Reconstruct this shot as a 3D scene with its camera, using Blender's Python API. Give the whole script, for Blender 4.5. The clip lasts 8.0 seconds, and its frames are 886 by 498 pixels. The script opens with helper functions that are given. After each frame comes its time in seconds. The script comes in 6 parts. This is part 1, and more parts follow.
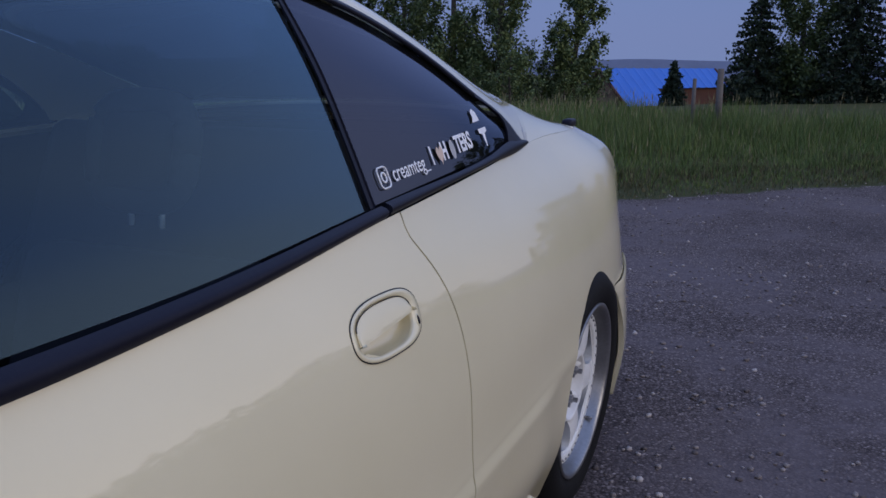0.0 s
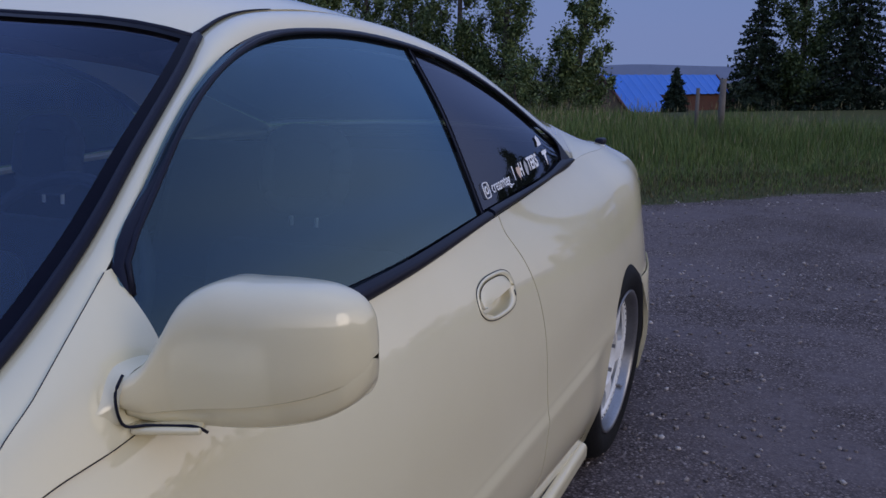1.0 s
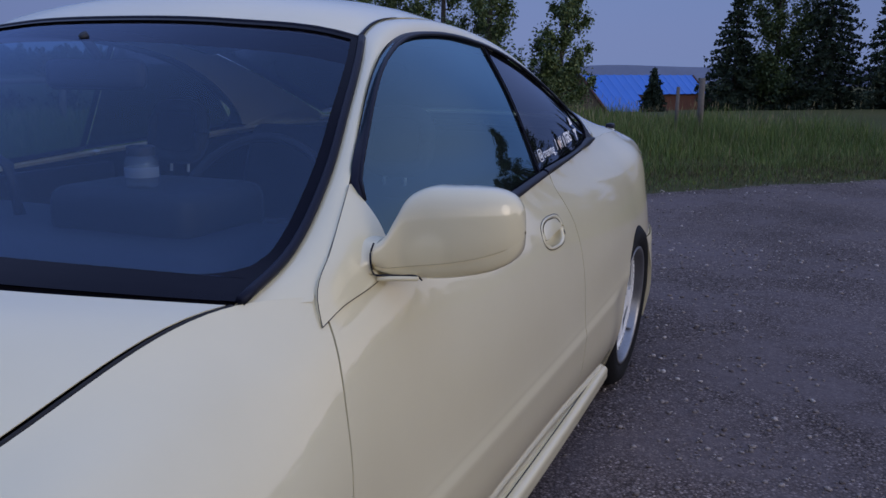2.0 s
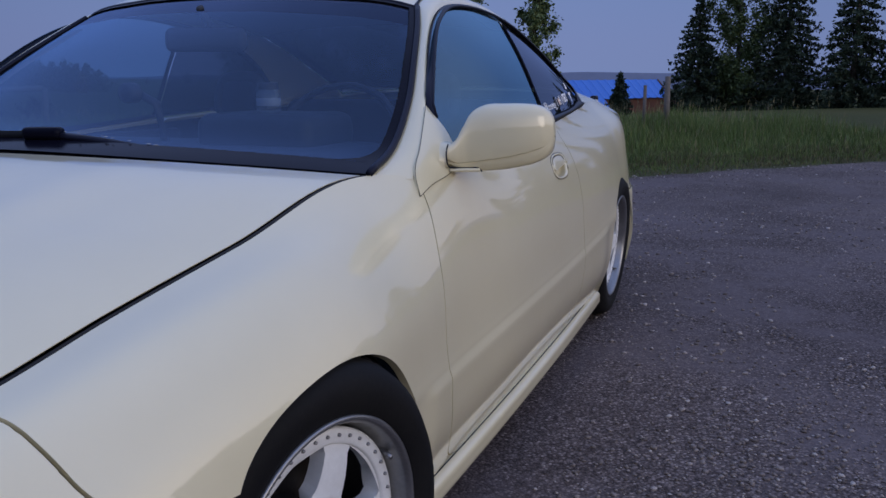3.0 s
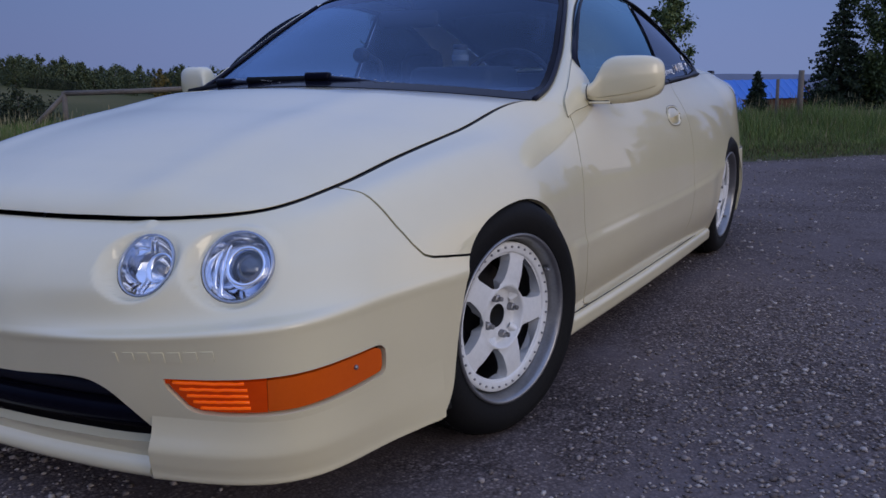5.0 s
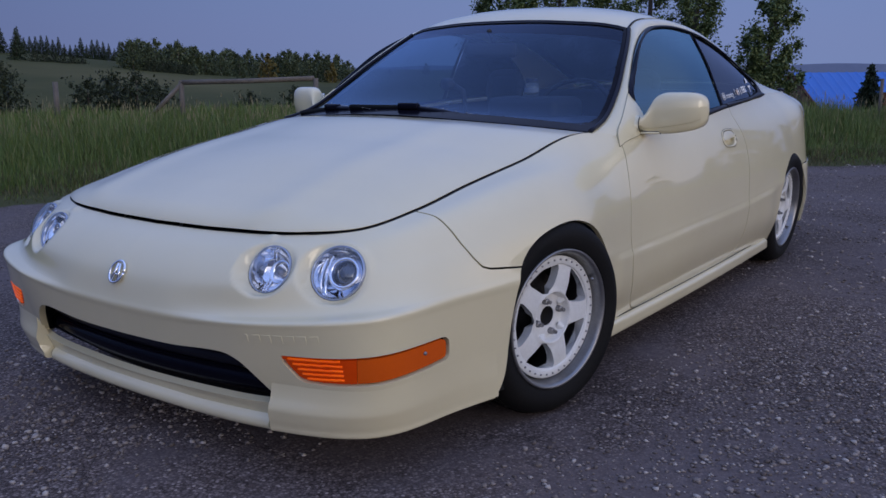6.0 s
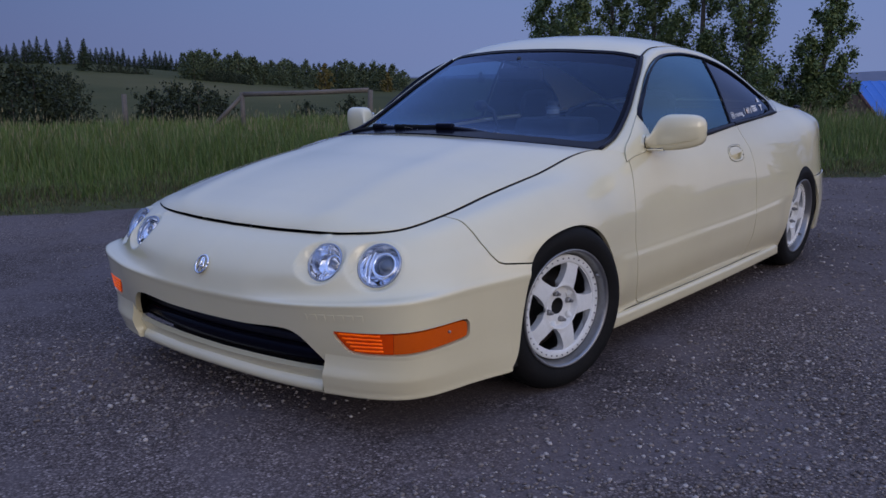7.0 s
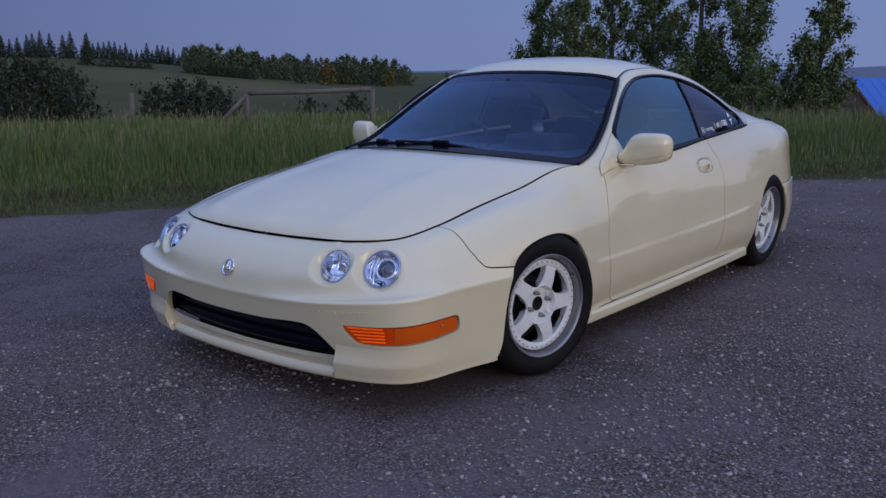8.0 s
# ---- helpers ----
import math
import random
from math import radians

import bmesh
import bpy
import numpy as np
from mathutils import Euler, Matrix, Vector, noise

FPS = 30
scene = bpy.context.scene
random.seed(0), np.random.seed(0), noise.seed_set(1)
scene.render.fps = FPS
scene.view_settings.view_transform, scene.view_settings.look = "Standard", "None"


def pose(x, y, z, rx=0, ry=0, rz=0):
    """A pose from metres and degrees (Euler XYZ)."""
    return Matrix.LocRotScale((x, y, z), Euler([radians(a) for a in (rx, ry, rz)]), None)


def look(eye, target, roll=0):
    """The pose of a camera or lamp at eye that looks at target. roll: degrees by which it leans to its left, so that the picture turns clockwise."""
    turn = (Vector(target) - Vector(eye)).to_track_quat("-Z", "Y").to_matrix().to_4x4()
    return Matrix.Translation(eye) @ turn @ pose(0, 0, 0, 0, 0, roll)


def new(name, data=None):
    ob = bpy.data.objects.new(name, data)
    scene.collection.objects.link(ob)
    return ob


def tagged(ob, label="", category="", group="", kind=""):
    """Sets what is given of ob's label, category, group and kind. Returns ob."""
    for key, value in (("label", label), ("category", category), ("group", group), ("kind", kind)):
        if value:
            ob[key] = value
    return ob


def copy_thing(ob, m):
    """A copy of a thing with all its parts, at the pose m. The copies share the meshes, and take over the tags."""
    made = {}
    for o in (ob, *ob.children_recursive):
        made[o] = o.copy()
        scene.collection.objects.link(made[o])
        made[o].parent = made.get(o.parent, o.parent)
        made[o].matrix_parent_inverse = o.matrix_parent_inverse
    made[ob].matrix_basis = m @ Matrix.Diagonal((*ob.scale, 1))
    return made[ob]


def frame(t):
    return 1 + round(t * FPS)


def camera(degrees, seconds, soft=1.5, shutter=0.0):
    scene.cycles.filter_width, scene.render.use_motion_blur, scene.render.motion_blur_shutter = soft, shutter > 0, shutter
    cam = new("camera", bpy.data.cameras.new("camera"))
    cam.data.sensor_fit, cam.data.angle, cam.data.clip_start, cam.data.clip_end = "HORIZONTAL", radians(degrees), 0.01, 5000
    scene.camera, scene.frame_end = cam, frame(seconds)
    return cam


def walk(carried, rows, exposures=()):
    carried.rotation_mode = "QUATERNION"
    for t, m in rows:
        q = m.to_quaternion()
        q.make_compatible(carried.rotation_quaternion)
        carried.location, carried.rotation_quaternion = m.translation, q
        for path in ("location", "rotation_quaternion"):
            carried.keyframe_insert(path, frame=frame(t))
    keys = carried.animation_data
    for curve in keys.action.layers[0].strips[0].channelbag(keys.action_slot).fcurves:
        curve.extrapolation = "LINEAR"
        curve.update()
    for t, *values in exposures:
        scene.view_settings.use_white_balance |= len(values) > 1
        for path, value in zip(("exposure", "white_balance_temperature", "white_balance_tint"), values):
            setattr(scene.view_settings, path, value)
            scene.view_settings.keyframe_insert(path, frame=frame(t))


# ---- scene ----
import functools

cam = camera(52.9, 8.0)
PATH = [
    (0, (1.327, 0.623, 1.05), (0.531, 2.41, 0.635), 0.4),
    (0.5, (1.352, 0.413, 1.078), (0.551, 2.201, 0.672), 0.2),
    (1, (1.367, 0.119, 1.126), (0.567, 1.907, 0.722), 0.4),
    (1.5, (1.382, -0.185, 1.126), (0.599, 1.611, 0.726), 0.3),
    (2.8, (1.416, -0.948, 1.019), (0.718, 0.884, 0.622), 0.2),
    (3, (1.44, -1.072, 0.988), (0.746, 0.764, 0.605), -0.3),
    (3.5, (1.471, -1.317, 0.941), (0.776, 0.518, 0.553), -0.2),
    (4, (1.526, -1.546, 0.89), (0.798, 0.276, 0.504), -0.4),
    (4.5, (1.6, -1.724, 0.853), (0.783, 0.061, 0.469), -0.4),
    (5, (1.722, -1.904, 0.861), (0.768, -0.186, 0.489), -0.8),
    (5.2, (1.774, -1.974, 0.892), (0.773, -0.286, 0.508), -0.5),
    (6.5, (2.217, -2.418, 1.055), (1.024, -0.86, 0.667), -0.4),
    (7, (2.392, -2.59, 1.083), (1.16, -1.061, 0.702), -0.4),
    (7.5, (2.539, -2.761, 1.151), (1.307, -1.235, 0.763), -0.3),
    (8, (2.685, -2.908, 1.208), (1.452, -1.384, 0.815), -0.3),
]
walk(cam, [(t, look(eye, target, roll)) for t, eye, target, roll in PATH])

# ---- light ----
SUN_AZIMUTH = -14.0      # degrees from +x towards +y: the afterglow stands on the driver's side
world = bpy.data.worlds.new("dusk_sky")
scene.world = world
world.use_nodes = True
wn, wl = world.node_tree.nodes, world.node_tree.links
wn.clear()
w_out = wn.new("ShaderNodeOutputWorld")
w_bg = wn.new("ShaderNodeBackground")
w_sky = wn.new("ShaderNodeTexSky")
w_sky.sky_type = "NISHITA"
w_sky.sun_disc = False
w_sky.sun_elevation = radians(1.0)
w_sky.sun_rotation = radians(90.0 - SUN_AZIMUTH)
w_sky.ozone_density = 3.0
w_tc = wn.new("ShaderNodeTexCoord")
w_sep = wn.new("ShaderNodeSeparateXYZ")
wl.new(w_tc.outputs["Generated"], w_sep.inputs[0])
w_ramp = wn.new("ShaderNodeValToRGB")
wl.new(w_sep.outputs["Z"], w_ramp.inputs[0])
e = w_ramp.color_ramp.elements
e[0].position, e[0].color = 0.0, (0.108, 0.146, 0.298, 1)
e[1].position, e[1].color = 1.0, (0.42, 0.56, 1.06, 1)
for p, c in ((0.05, (0.098, 0.139, 0.306, 1)), (0.14, (0.083, 0.131, 0.305, 1)), (0.32, (0.19, 0.265, 0.54, 1)), (0.6, (0.31, 0.41, 0.80, 1))):
    el = e.new(p)
    el.color = c
# afterglow: brighter and warmer towards the place where the sun went down
w_dot = wn.new("ShaderNodeVectorMath")
w_dot.operation = "DOT_PRODUCT"
w_dot.inputs[1].default_value = (math.cos(radians(SUN_AZIMUTH)), math.sin(radians(SUN_AZIMUTH)), 0.12)
wl.new(w_tc.outputs["Generated"], w_dot.inputs[0])
w_glow = wn.new("ShaderNodeValToRGB")
wl.new(w_dot.outputs["Value"], w_glow.inputs[0])
g = w_glow.color_ramp.elements
g[0].position, g[0].color = -0.0, (0, 0, 0, 1)
g[1].position, g[1].color = 1.0, (1.60, 1.40, 1.24, 1)
w_add = wn.new("ShaderNodeMix")
w_add.data_type, w_add.blend_type = "RGBA", "ADD"
w_add.inputs["Factor"].default_value = 1.0
# the sky is a little lighter towards the open north
w_dot2 = wn.new("ShaderNodeVectorMath")
w_dot2.operation = "DOT_PRODUCT"
w_dot2.inputs[1].default_value = (-0.31, 0.95, -0.05)
wl.new(w_tc.outputs["Generated"], w_dot2.inputs[0])
w_pink = wn.new("ShaderNodeValToRGB")
wl.new(w_dot2.outputs["Value"], w_pink.inputs[0])
w_pink.color_ramp.elements[0].position, w_pink.color_ramp.elements[0].color = 0.66, (0, 0, 0, 1)
w_pink.color_ramp.elements[1].position, w_pink.color_ramp.elements[1].color = 1.0, (0.064, 0.086, 0.146, 1)
w_base = wn.new("ShaderNodeMix")
w_base.data_type, w_base.blend_type = "RGBA", "ADD"
w_base.inputs["Factor"].default_value = 1.0
wl.new(w_ramp.outputs[0], w_base.inputs["A"])
wl.new(w_pink.outputs[0], w_base.inputs["B"])
wl.new(w_base.outputs["Result"], w_add.inputs["A"])
w_low = wn.new("ShaderNodeValToRGB")
wl.new(w_sep.outputs["Z"], w_low.inputs[0])
w_low.color_ramp.elements[0].position, w_low.color_ramp.elements[0].color = 0.0, (1, 1, 1, 1)
w_low.color_ramp.elements[1].position, w_low.color_ramp.elements[1].color = 0.55, (0.06, 0.09, 0.14, 1)
w_fade = wn.new("ShaderNodeMix")
w_fade.data_type, w_fade.blend_type = "RGBA", "MULTIPLY"
w_fade.inputs["Factor"].default_value = 1.0
wl.new(w_glow.outputs[0], w_fade.inputs["A"])
wl.new(w_low.outputs[0], w_fade.inputs["B"])
wl.new(w_fade.outputs["Result"], w_add.inputs["B"])
w_mix = wn.new("ShaderNodeMix")
w_mix.data_type, w_mix.blend_type = "RGBA", "ADD"
w_mix.inputs["Factor"].default_value = 0.03
wl.new(w_add.outputs["Result"], w_mix.inputs["A"])
wl.new(w_sky.outputs[0], w_mix.inputs["B"])
wl.new(w_mix.outputs["Result"], w_bg.inputs["Color"])
w_bg.inputs["Strength"].default_value = 0.9
wl.new(w_bg.outputs[0], w_out.inputs["Surface"])

sun_data = bpy.data.lights.new("afterglow", "SUN")
sun_data.energy, sun_data.angle, sun_data.color = 0.4, radians(30), (1.0, 0.88, 0.74)
sun = new("afterglow", sun_data)
a = radians(SUN_AZIMUTH)
sun.matrix_world = look((0, 0, 0), (-math.cos(a), -math.sin(a), -0.22))
scene.view_settings.exposure = 0.18


# ---- materials ----
def material(name):
    m = bpy.data.materials.new(name)
    m.use_nodes = True
    nt = m.node_tree
    b = nt.nodes["Principled BSDF"]
    return m, nt.nodes, nt.links, b


def coords(n, l, scale=1.0):
    tc = n.new("ShaderNodeTexCoord")
    mp = n.new("ShaderNodeMapping")
    mp.inputs["Scale"].default_value = (scale, scale, scale) if not isinstance(scale, tuple) else scale
    l.new(tc.outputs["Object"], mp.inputs["Vector"])
    return mp.outputs["Vector"]


def noise_tex(n, l, vec, scale, detail=4.0, rough=0.55):
    t = n.new("ShaderNodeTexNoise")
    t.inputs["Scale"].default_value, t.inputs["Detail"].default_value, t.inputs["Roughness"].default_value = scale, detail, rough
    if vec is not None:
        l.new(vec, t.inputs["Vector"])
    return t.outputs["Fac"]


def ramp(n, l, fac, stops):
    r = n.new("ShaderNodeValToRGB")
    l.new(fac, r.inputs[0])
    el = r.color_ramp.elements
    for i, (p, c) in enumerate(stops):
        x = el[i] if i < 2 else el.new(p)
        x.position, x.color = p, (*c, 1)
    return r.outputs[0]


def bump(n, l, b, height, strength, dist=0.002):
    k = n.new("ShaderNodeBump")
    k.inputs["Strength"].default_value, k.inputs["Distance"].default_value = strength, dist
    l.new(height, k.inputs["Height"])
    l.new(k.outputs[0], b.inputs["Normal"])


def mixed(n, l, fac, a, b, mode="MIX"):
    m = n.new("ShaderNodeMix")
    m.data_type, m.blend_type = "RGBA", mode
    for key, v in (("Factor", fac), ("A", a), ("B", b)):
        if isinstance(v, (int, float)):
            m.inputs[key].default_value = v
        elif isinstance(v, tuple):
            m.inputs[key].default_value = (*v, 1)
        else:
            l.new(v, m.inputs[key])
    return m.outputs["Result"]


def surface(name, low, high, scale, rough=(0.5, 0.7), metal=0.0, relief=0.0, fine=None, dist=0.002, spec=0.5):
    """A surface with two scales of variation in colour and roughness, and a fine relief."""
    m, n, l, b = material(name)
    v = coords(n, l)
    big = noise_tex(n, l, v, scale, 5)
    small = noise_tex(n, l, v, fine or scale * 9, 4, 0.7)
    f = mixed(n, l, 0.45, big, small)
    l.new(ramp(n, l, f, ((0.3, low), (0.7, high))), b.inputs["Base Color"])
    mr = n.new("ShaderNodeMapRange")
    mr.inputs["To Min"].default_value, mr.inputs["To Max"].default_value = rough
    l.new(big, mr.inputs["Value"])
    l.new(mr.outputs[0], b.inputs["Roughness"])
    b.inputs["Metallic"].default_value = metal
    b.inputs["Specular IOR Level"].default_value = spec
    if relief:
        bump(n, l, b, small, relief, dist)
    return m


def make_paint():
    """Aged cream enamel under clear lacquer, with faint dust and rust-brown staining in places."""
    m, n, l, b = material("cream_paint")
    v = coords(n, l)
    big = noise_tex(n, l, v, 2.2, 5)
    fine = noise_tex(n, l, v, 60, 4, 0.7)
    c = ramp(n, l, big, ((0.3, (0.690, 0.615, 0.392)), (0.7, (0.735, 0.660, 0.436))))
    spots = noise_tex(n, l, v, 9, 6, 0.7)
    c = mixed(n, l, ramp(n, l, spots, ((0.70, (0, 0, 0)), (0.84, (0.35, 0.35, 0.35)))), c, (0.55, 0.43, 0.24))
    l.new(c, b.inputs["Base Color"])
    r = n.new("ShaderNodeMapRange")
    r.inputs["To Min"].default_value, r.inputs["To Max"].default_value = 0.30, 0.42
    l.new(fine, r.inputs["Value"])
    l.new(r.outputs[0], b.inputs["Roughness"])
    b.inputs["Coat Weight"].default_value = 1.0
    b.inputs["Coat IOR"].default_value = 1.75
    b.inputs["Specular IOR Level"].default_value = 0.3
    cr = n.new("ShaderNodeMapRange")
    cr.inputs["To Min"].default_value, cr.inputs["To Max"].default_value = 0.008, 0.03
    l.new(big, cr.inputs["Value"])
    l.new(cr.outputs[0], b.inputs["Coat Roughness"])
    k = n.new("ShaderNodeBump")
    k.inputs["Strength"].default_value, k.inputs["Distance"].default_value = 0.02, 0.0004
    l.new(noise_tex(n, l, v, 45, 2), k.inputs["Height"])
    l.new(k.outputs[0], b.inputs["Coat Normal"])
    return m


def make_glass(name, tint, gloss_rough=0.0, ior=1.52, haze=0.0, sheen=(0.95, 0.97, 1.0), rise=5.0):
    """Thin tinted sheet: what passes is tinted, what is mirrored follows Fresnel; haze is a film of dust."""
    m, n, l, b = material(name)
    n.remove(b)
    out = n["Material Output"]
    tr = n.new("ShaderNodeBsdfTransparent")
    tr.inputs[0].default_value = (*tint, 1)
    gl = n.new("ShaderNodeBsdfGlossy")
    gl.inputs["Roughness"].default_value = gloss_rough
    gl.inputs["Color"].default_value = (*sheen, 1)
    # mirrored share by Schlick's rule, the same from both sides of the sheet
    f0 = ((ior - 1) / (ior + 1)) ** 2 * 1.8
    lw = n.new("ShaderNodeLayerWeight")
    lw.inputs["Blend"].default_value = 0.5
    pw = n.new("ShaderNodeMath")
    pw.operation, pw.inputs[1].default_value = "POWER", rise
    l.new(lw.outputs["Facing"], pw.inputs[0])
    fr = n.new("ShaderNodeMapRange")
    fr.inputs["To Min"].default_value, fr.inputs["To Max"].default_value = f0, 1.0
    l.new(pw.outputs[0], fr.inputs["Value"])
    mx = n.new("ShaderNodeMixShader")
    l.new(fr.outputs[0], mx.inputs[0])
    last = tr.outputs[0]
    if haze:
        df = n.new("ShaderNodeBsdfDiffuse")
        v = coords(n, l)
        l.new(ramp(n, l, noise_tex(n, l, v, 5, 5), ((0.3, (0.5, 0.55, 0.58)), (0.7, (0.62, 0.66, 0.68)))), df.inputs[0])
        hm = n.new("ShaderNodeMixShader")
        mr = n.new("ShaderNodeMapRange")
        mr.inputs["To Min"].default_value, mr.inputs["To Max"].default_value = haze * 0.6, haze * 1.3
        l.new(noise_tex(n, l, v, 3, 6, 0.7), mr.inputs["Value"])
        l.new(mr.outputs[0], hm.inputs[0])
        l.new(last, hm.inputs[1])
        l.new(df.outputs[0], hm.inputs[2])
        last = hm.outputs[0]
    l.new(last, mx.inputs[1])
    l.new(gl.outputs[0], mx.inputs[2])
    l.new(mx.outputs[0], out.inputs["Surface"])
    return m


PAINT = make_paint()
BLACK_TRIM = surface("black_trim", (0.007, 0.007, 0.012), (0.014, 0.014, 0.021), 6, (0.35, 0.5), relief=0.15, fine=180, dist=0.0005, spec=0.2)
BLACK_GLOSS = surface("black_frit", (0.003, 0.003, 0.007), (0.006, 0.006, 0.011), 5, (0.12, 0.2), spec=0.07)
for dark in (BLACK_TRIM, BLACK_GLOSS):
    dark.node_tree.nodes["Principled BSDF"].inputs["Specular Tint"].default_value = (0.55, 0.66, 1.0, 1)
RUBBER = surface("tyre_rubber", (0.004, 0.004, 0.005), (0.011, 0.0105, 0.010), 7, (0.6, 0.8), relief=0.35, fine=120, dist=0.001, spec=0.16)
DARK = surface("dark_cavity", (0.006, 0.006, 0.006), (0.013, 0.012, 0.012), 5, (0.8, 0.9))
WHEEL_WHITE = surface("white_wheel_paint", (0.62, 0.62, 0.60), (0.76, 0.76, 0.74), 9, (0.32, 0.45), relief=0.05)
ALUMINIUM = surface("polished_rim", (0.22, 0.22, 0.225), (0.33, 0.33, 0.335), 14, (0.30, 0.42), metal=0.85, relief=0.04)
CHROME = surface("chrome", (0.84, 0.86, 0.90), (0.94, 0.95, 0.98), 20, (0.06, 0.14), metal=1.0)
REFLECTOR = surface("lamp_reflector", (0.80, 0.82, 0.86), (0.90, 0.91, 0.94), 30, (0.05, 0.12), metal=1.0)
STEEL = surface("grey_steel", (0.20, 0.20, 0.21), (0.36, 0.36, 0.37), 18, (0.3, 0.5), metal=0.8)
AMBER_DEEP = surface("amber_lens_deep", (0.62, 0.088, 0.003), (0.68, 0.104, 0.004), 16, (0.08, 0.14), spec=0.5)


def make_lit_amber(name, low, high, glow):
    """Amber lens over a bulb that glows faintly between two blinks."""
    m, n, l, b = material(name)
    v = coords(n, l)
    c = ramp(n, l, noise_tex(n, l, v, 14, 3), ((0.3, low), (0.7, high)))
    l.new(c, b.inputs["Base Color"])
    b.inputs["Roughness"].default_value = 0.14
    b.inputs["Specular IOR Level"].default_value = 0.25
    l.new(c, b.inputs["Emission Color"])
    b.inputs["Emission Strength"].default_value = glow
    return m


LIT_AMBER = make_lit_amber("lit_amber_lens", (0.46, 0.038, 0.001), (0.58, 0.054, 0.002), 0.10)
RIB_AMBER = make_lit_amber("lit_amber_rib", (0.80, 0.085, 0.002), (0.92, 0.14, 0.004), 0.26)
INTERIOR = surface("interior_plastic", (0.012, 0.013, 0.016), (0.024, 0.025, 0.029), 8, (0.55, 0.75), relief=0.2, fine=150)
SEAT_CLOTH = surface("seat_cloth", (0.018, 0.020, 0.025), (0.036, 0.038, 0.045), 10, (0.8, 0.95), relief=0.3, fine=220)
VINYL = surface("white_vinyl", (0.74, 0.74, 0.74), (0.82, 0.82, 0.82), 30, (0.4, 0.5))
GLASS = make_glass("windscreen_glass", (0.52, 0.64, 0.78), haze=0.002, ior=1.47, sheen=(0.46, 0.66, 1.0))
SHADE_BAND = make_glass("windscreen_band", (0.20, 0.18, 0.22), ior=1.40, sheen=(0.46, 0.60, 0.9))
REAR_GLASS = make_glass("tinted_rear_glass", (0.10, 0.11, 0.13), haze=0.01, ior=1.60, sheen=(0.80, 0.84, 1.0))
SIDE_GLASS = make_glass("side_glass", (0.30, 0.43, 0.52), haze=0.016, ior=1.42, sheen=(0.52, 0.82, 1.0), rise=2.9)
LENS = make_glass("lamp_glass", (0.92, 0.95, 1.0))
MIRROR = surface("mirror_silver", (0.8, 0.8, 0.8), (0.86, 0.86, 0.86), 5, (0.01, 0.03), metal=1.0)


# ---- building tools ----
def link(name, bm, mat, parent=None, label="", smooth=True):
    me = bpy.data.meshes.new(name)
    bm.to_mesh(me)
    bm.free()
    for m in (mat if isinstance(mat, (list, tuple)) else [mat]):
        me.materials.append(m)
    if smooth:
        me.polygons.foreach_set("use_smooth", [True] * len(me.polygons))
    ob = new(name, me)
    if parent is not None:
        ob.parent = parent
    if label:
        ob["label"] = label
    return ob


def part(name, bm, mat, parent, label="", smooth=True):
    return link(name, bm, mat, parent, label, smooth)


def thing(name, label, category, at=(0, 0, 0), group="", kind=""):
    ob = new(name)
    ob.location = at
    ob.empty_display_size = 0.1
    return tagged(ob, label, category, group, kind)


def spline(points):
    """Catmull-Rom through points, spaced by chord length: a function of 0..1."""
    p = np.array(points, float)
    d = np.r_[0, np.cumsum(np.linalg.norm(np.diff(p, axis=0), axis=1))]
    d /= d[-1]
    tan = np.gradient(p, d, axis=0) if len(p) > 2 else np.repeat((p[1:] - p[:1]), 2, 0)

    def f(t):
        t = min(max(t, 0.0), 1.0)
        i = min(int(np.searchsorted(d, t, "right")) - 1, len(p) - 2)
        h = d[i + 1] - d[i]
        u = (t - d[i]) / h
        return ((2 * u**3 - 3 * u**2 + 1) * p[i] + (u**3 - 2 * u**2 + u) * h * tan[i]
                + (-2 * u**3 + 3 * u**2) * p[i + 1] + (u**3 - u**2) * h * tan[i + 1])
    return f


def sweep_param(points):
    """Catmull-Rom through stations: a function of 0..n-1."""
    p = np.array(points, float)
    d = np.r_[0, np.cumsum(np.linalg.norm(np.diff(p, axis=0), axis=1) + 1e-6)]
    tan = np.gradient(p, d, axis=0)

    def f(t):
        i = min(max(int(t), 0), len(p) - 2)
        u, h = t - i, d[i + 1] - d[i]
        return ((2 * u**3 - 3 * u**2 + 1) * p[i] + (u**3 - 2 * u**2 + u) * h * tan[i]
                + (-2 * u**3 + 3 * u**2) * p[i + 1] + (u**3 - u**2) * h * tan[i + 1])
    return f


def grid(fn, nu, nv, bm=None, flip=False):
    bm = bm or bmesh.new()
    v = [[bm.verts.new(fn(i / nu, j / nv)) for j in range(nv + 1)] for i in range(nu + 1)]
    for i in range(nu):
        for j in range(nv):
            q = (v[i][j], v[i + 1][j], v[i + 1][j + 1], v[i][j + 1])
            try:
                bm.faces.new(q[::-1] if flip else q)
            except ValueError:
                pass
    return bm


def coons(bottom, top, left, right, bulge=(0, 0, 0), power=1.0):
    """Surface between four border curves (bottom and top run left to right, left and right run upwards), swollen in the middle."""
    b = np.array(bulge, float)
    p00, p10, p01, p11 = bottom(0), bottom(1), top(0), top(1)

    def f(u, v):
        s = ((1 - v) * bottom(u) + v * top(u) + (1 - u) * left(v) + u * right(v)
             - ((1 - u) * (1 - v) * p00 + u * (1 - v) * p10 + (1 - u) * v * p01 + u * v * p11))
        return s + b * (16 * u * (1 - u) * v * (1 - v)) ** power
    return f


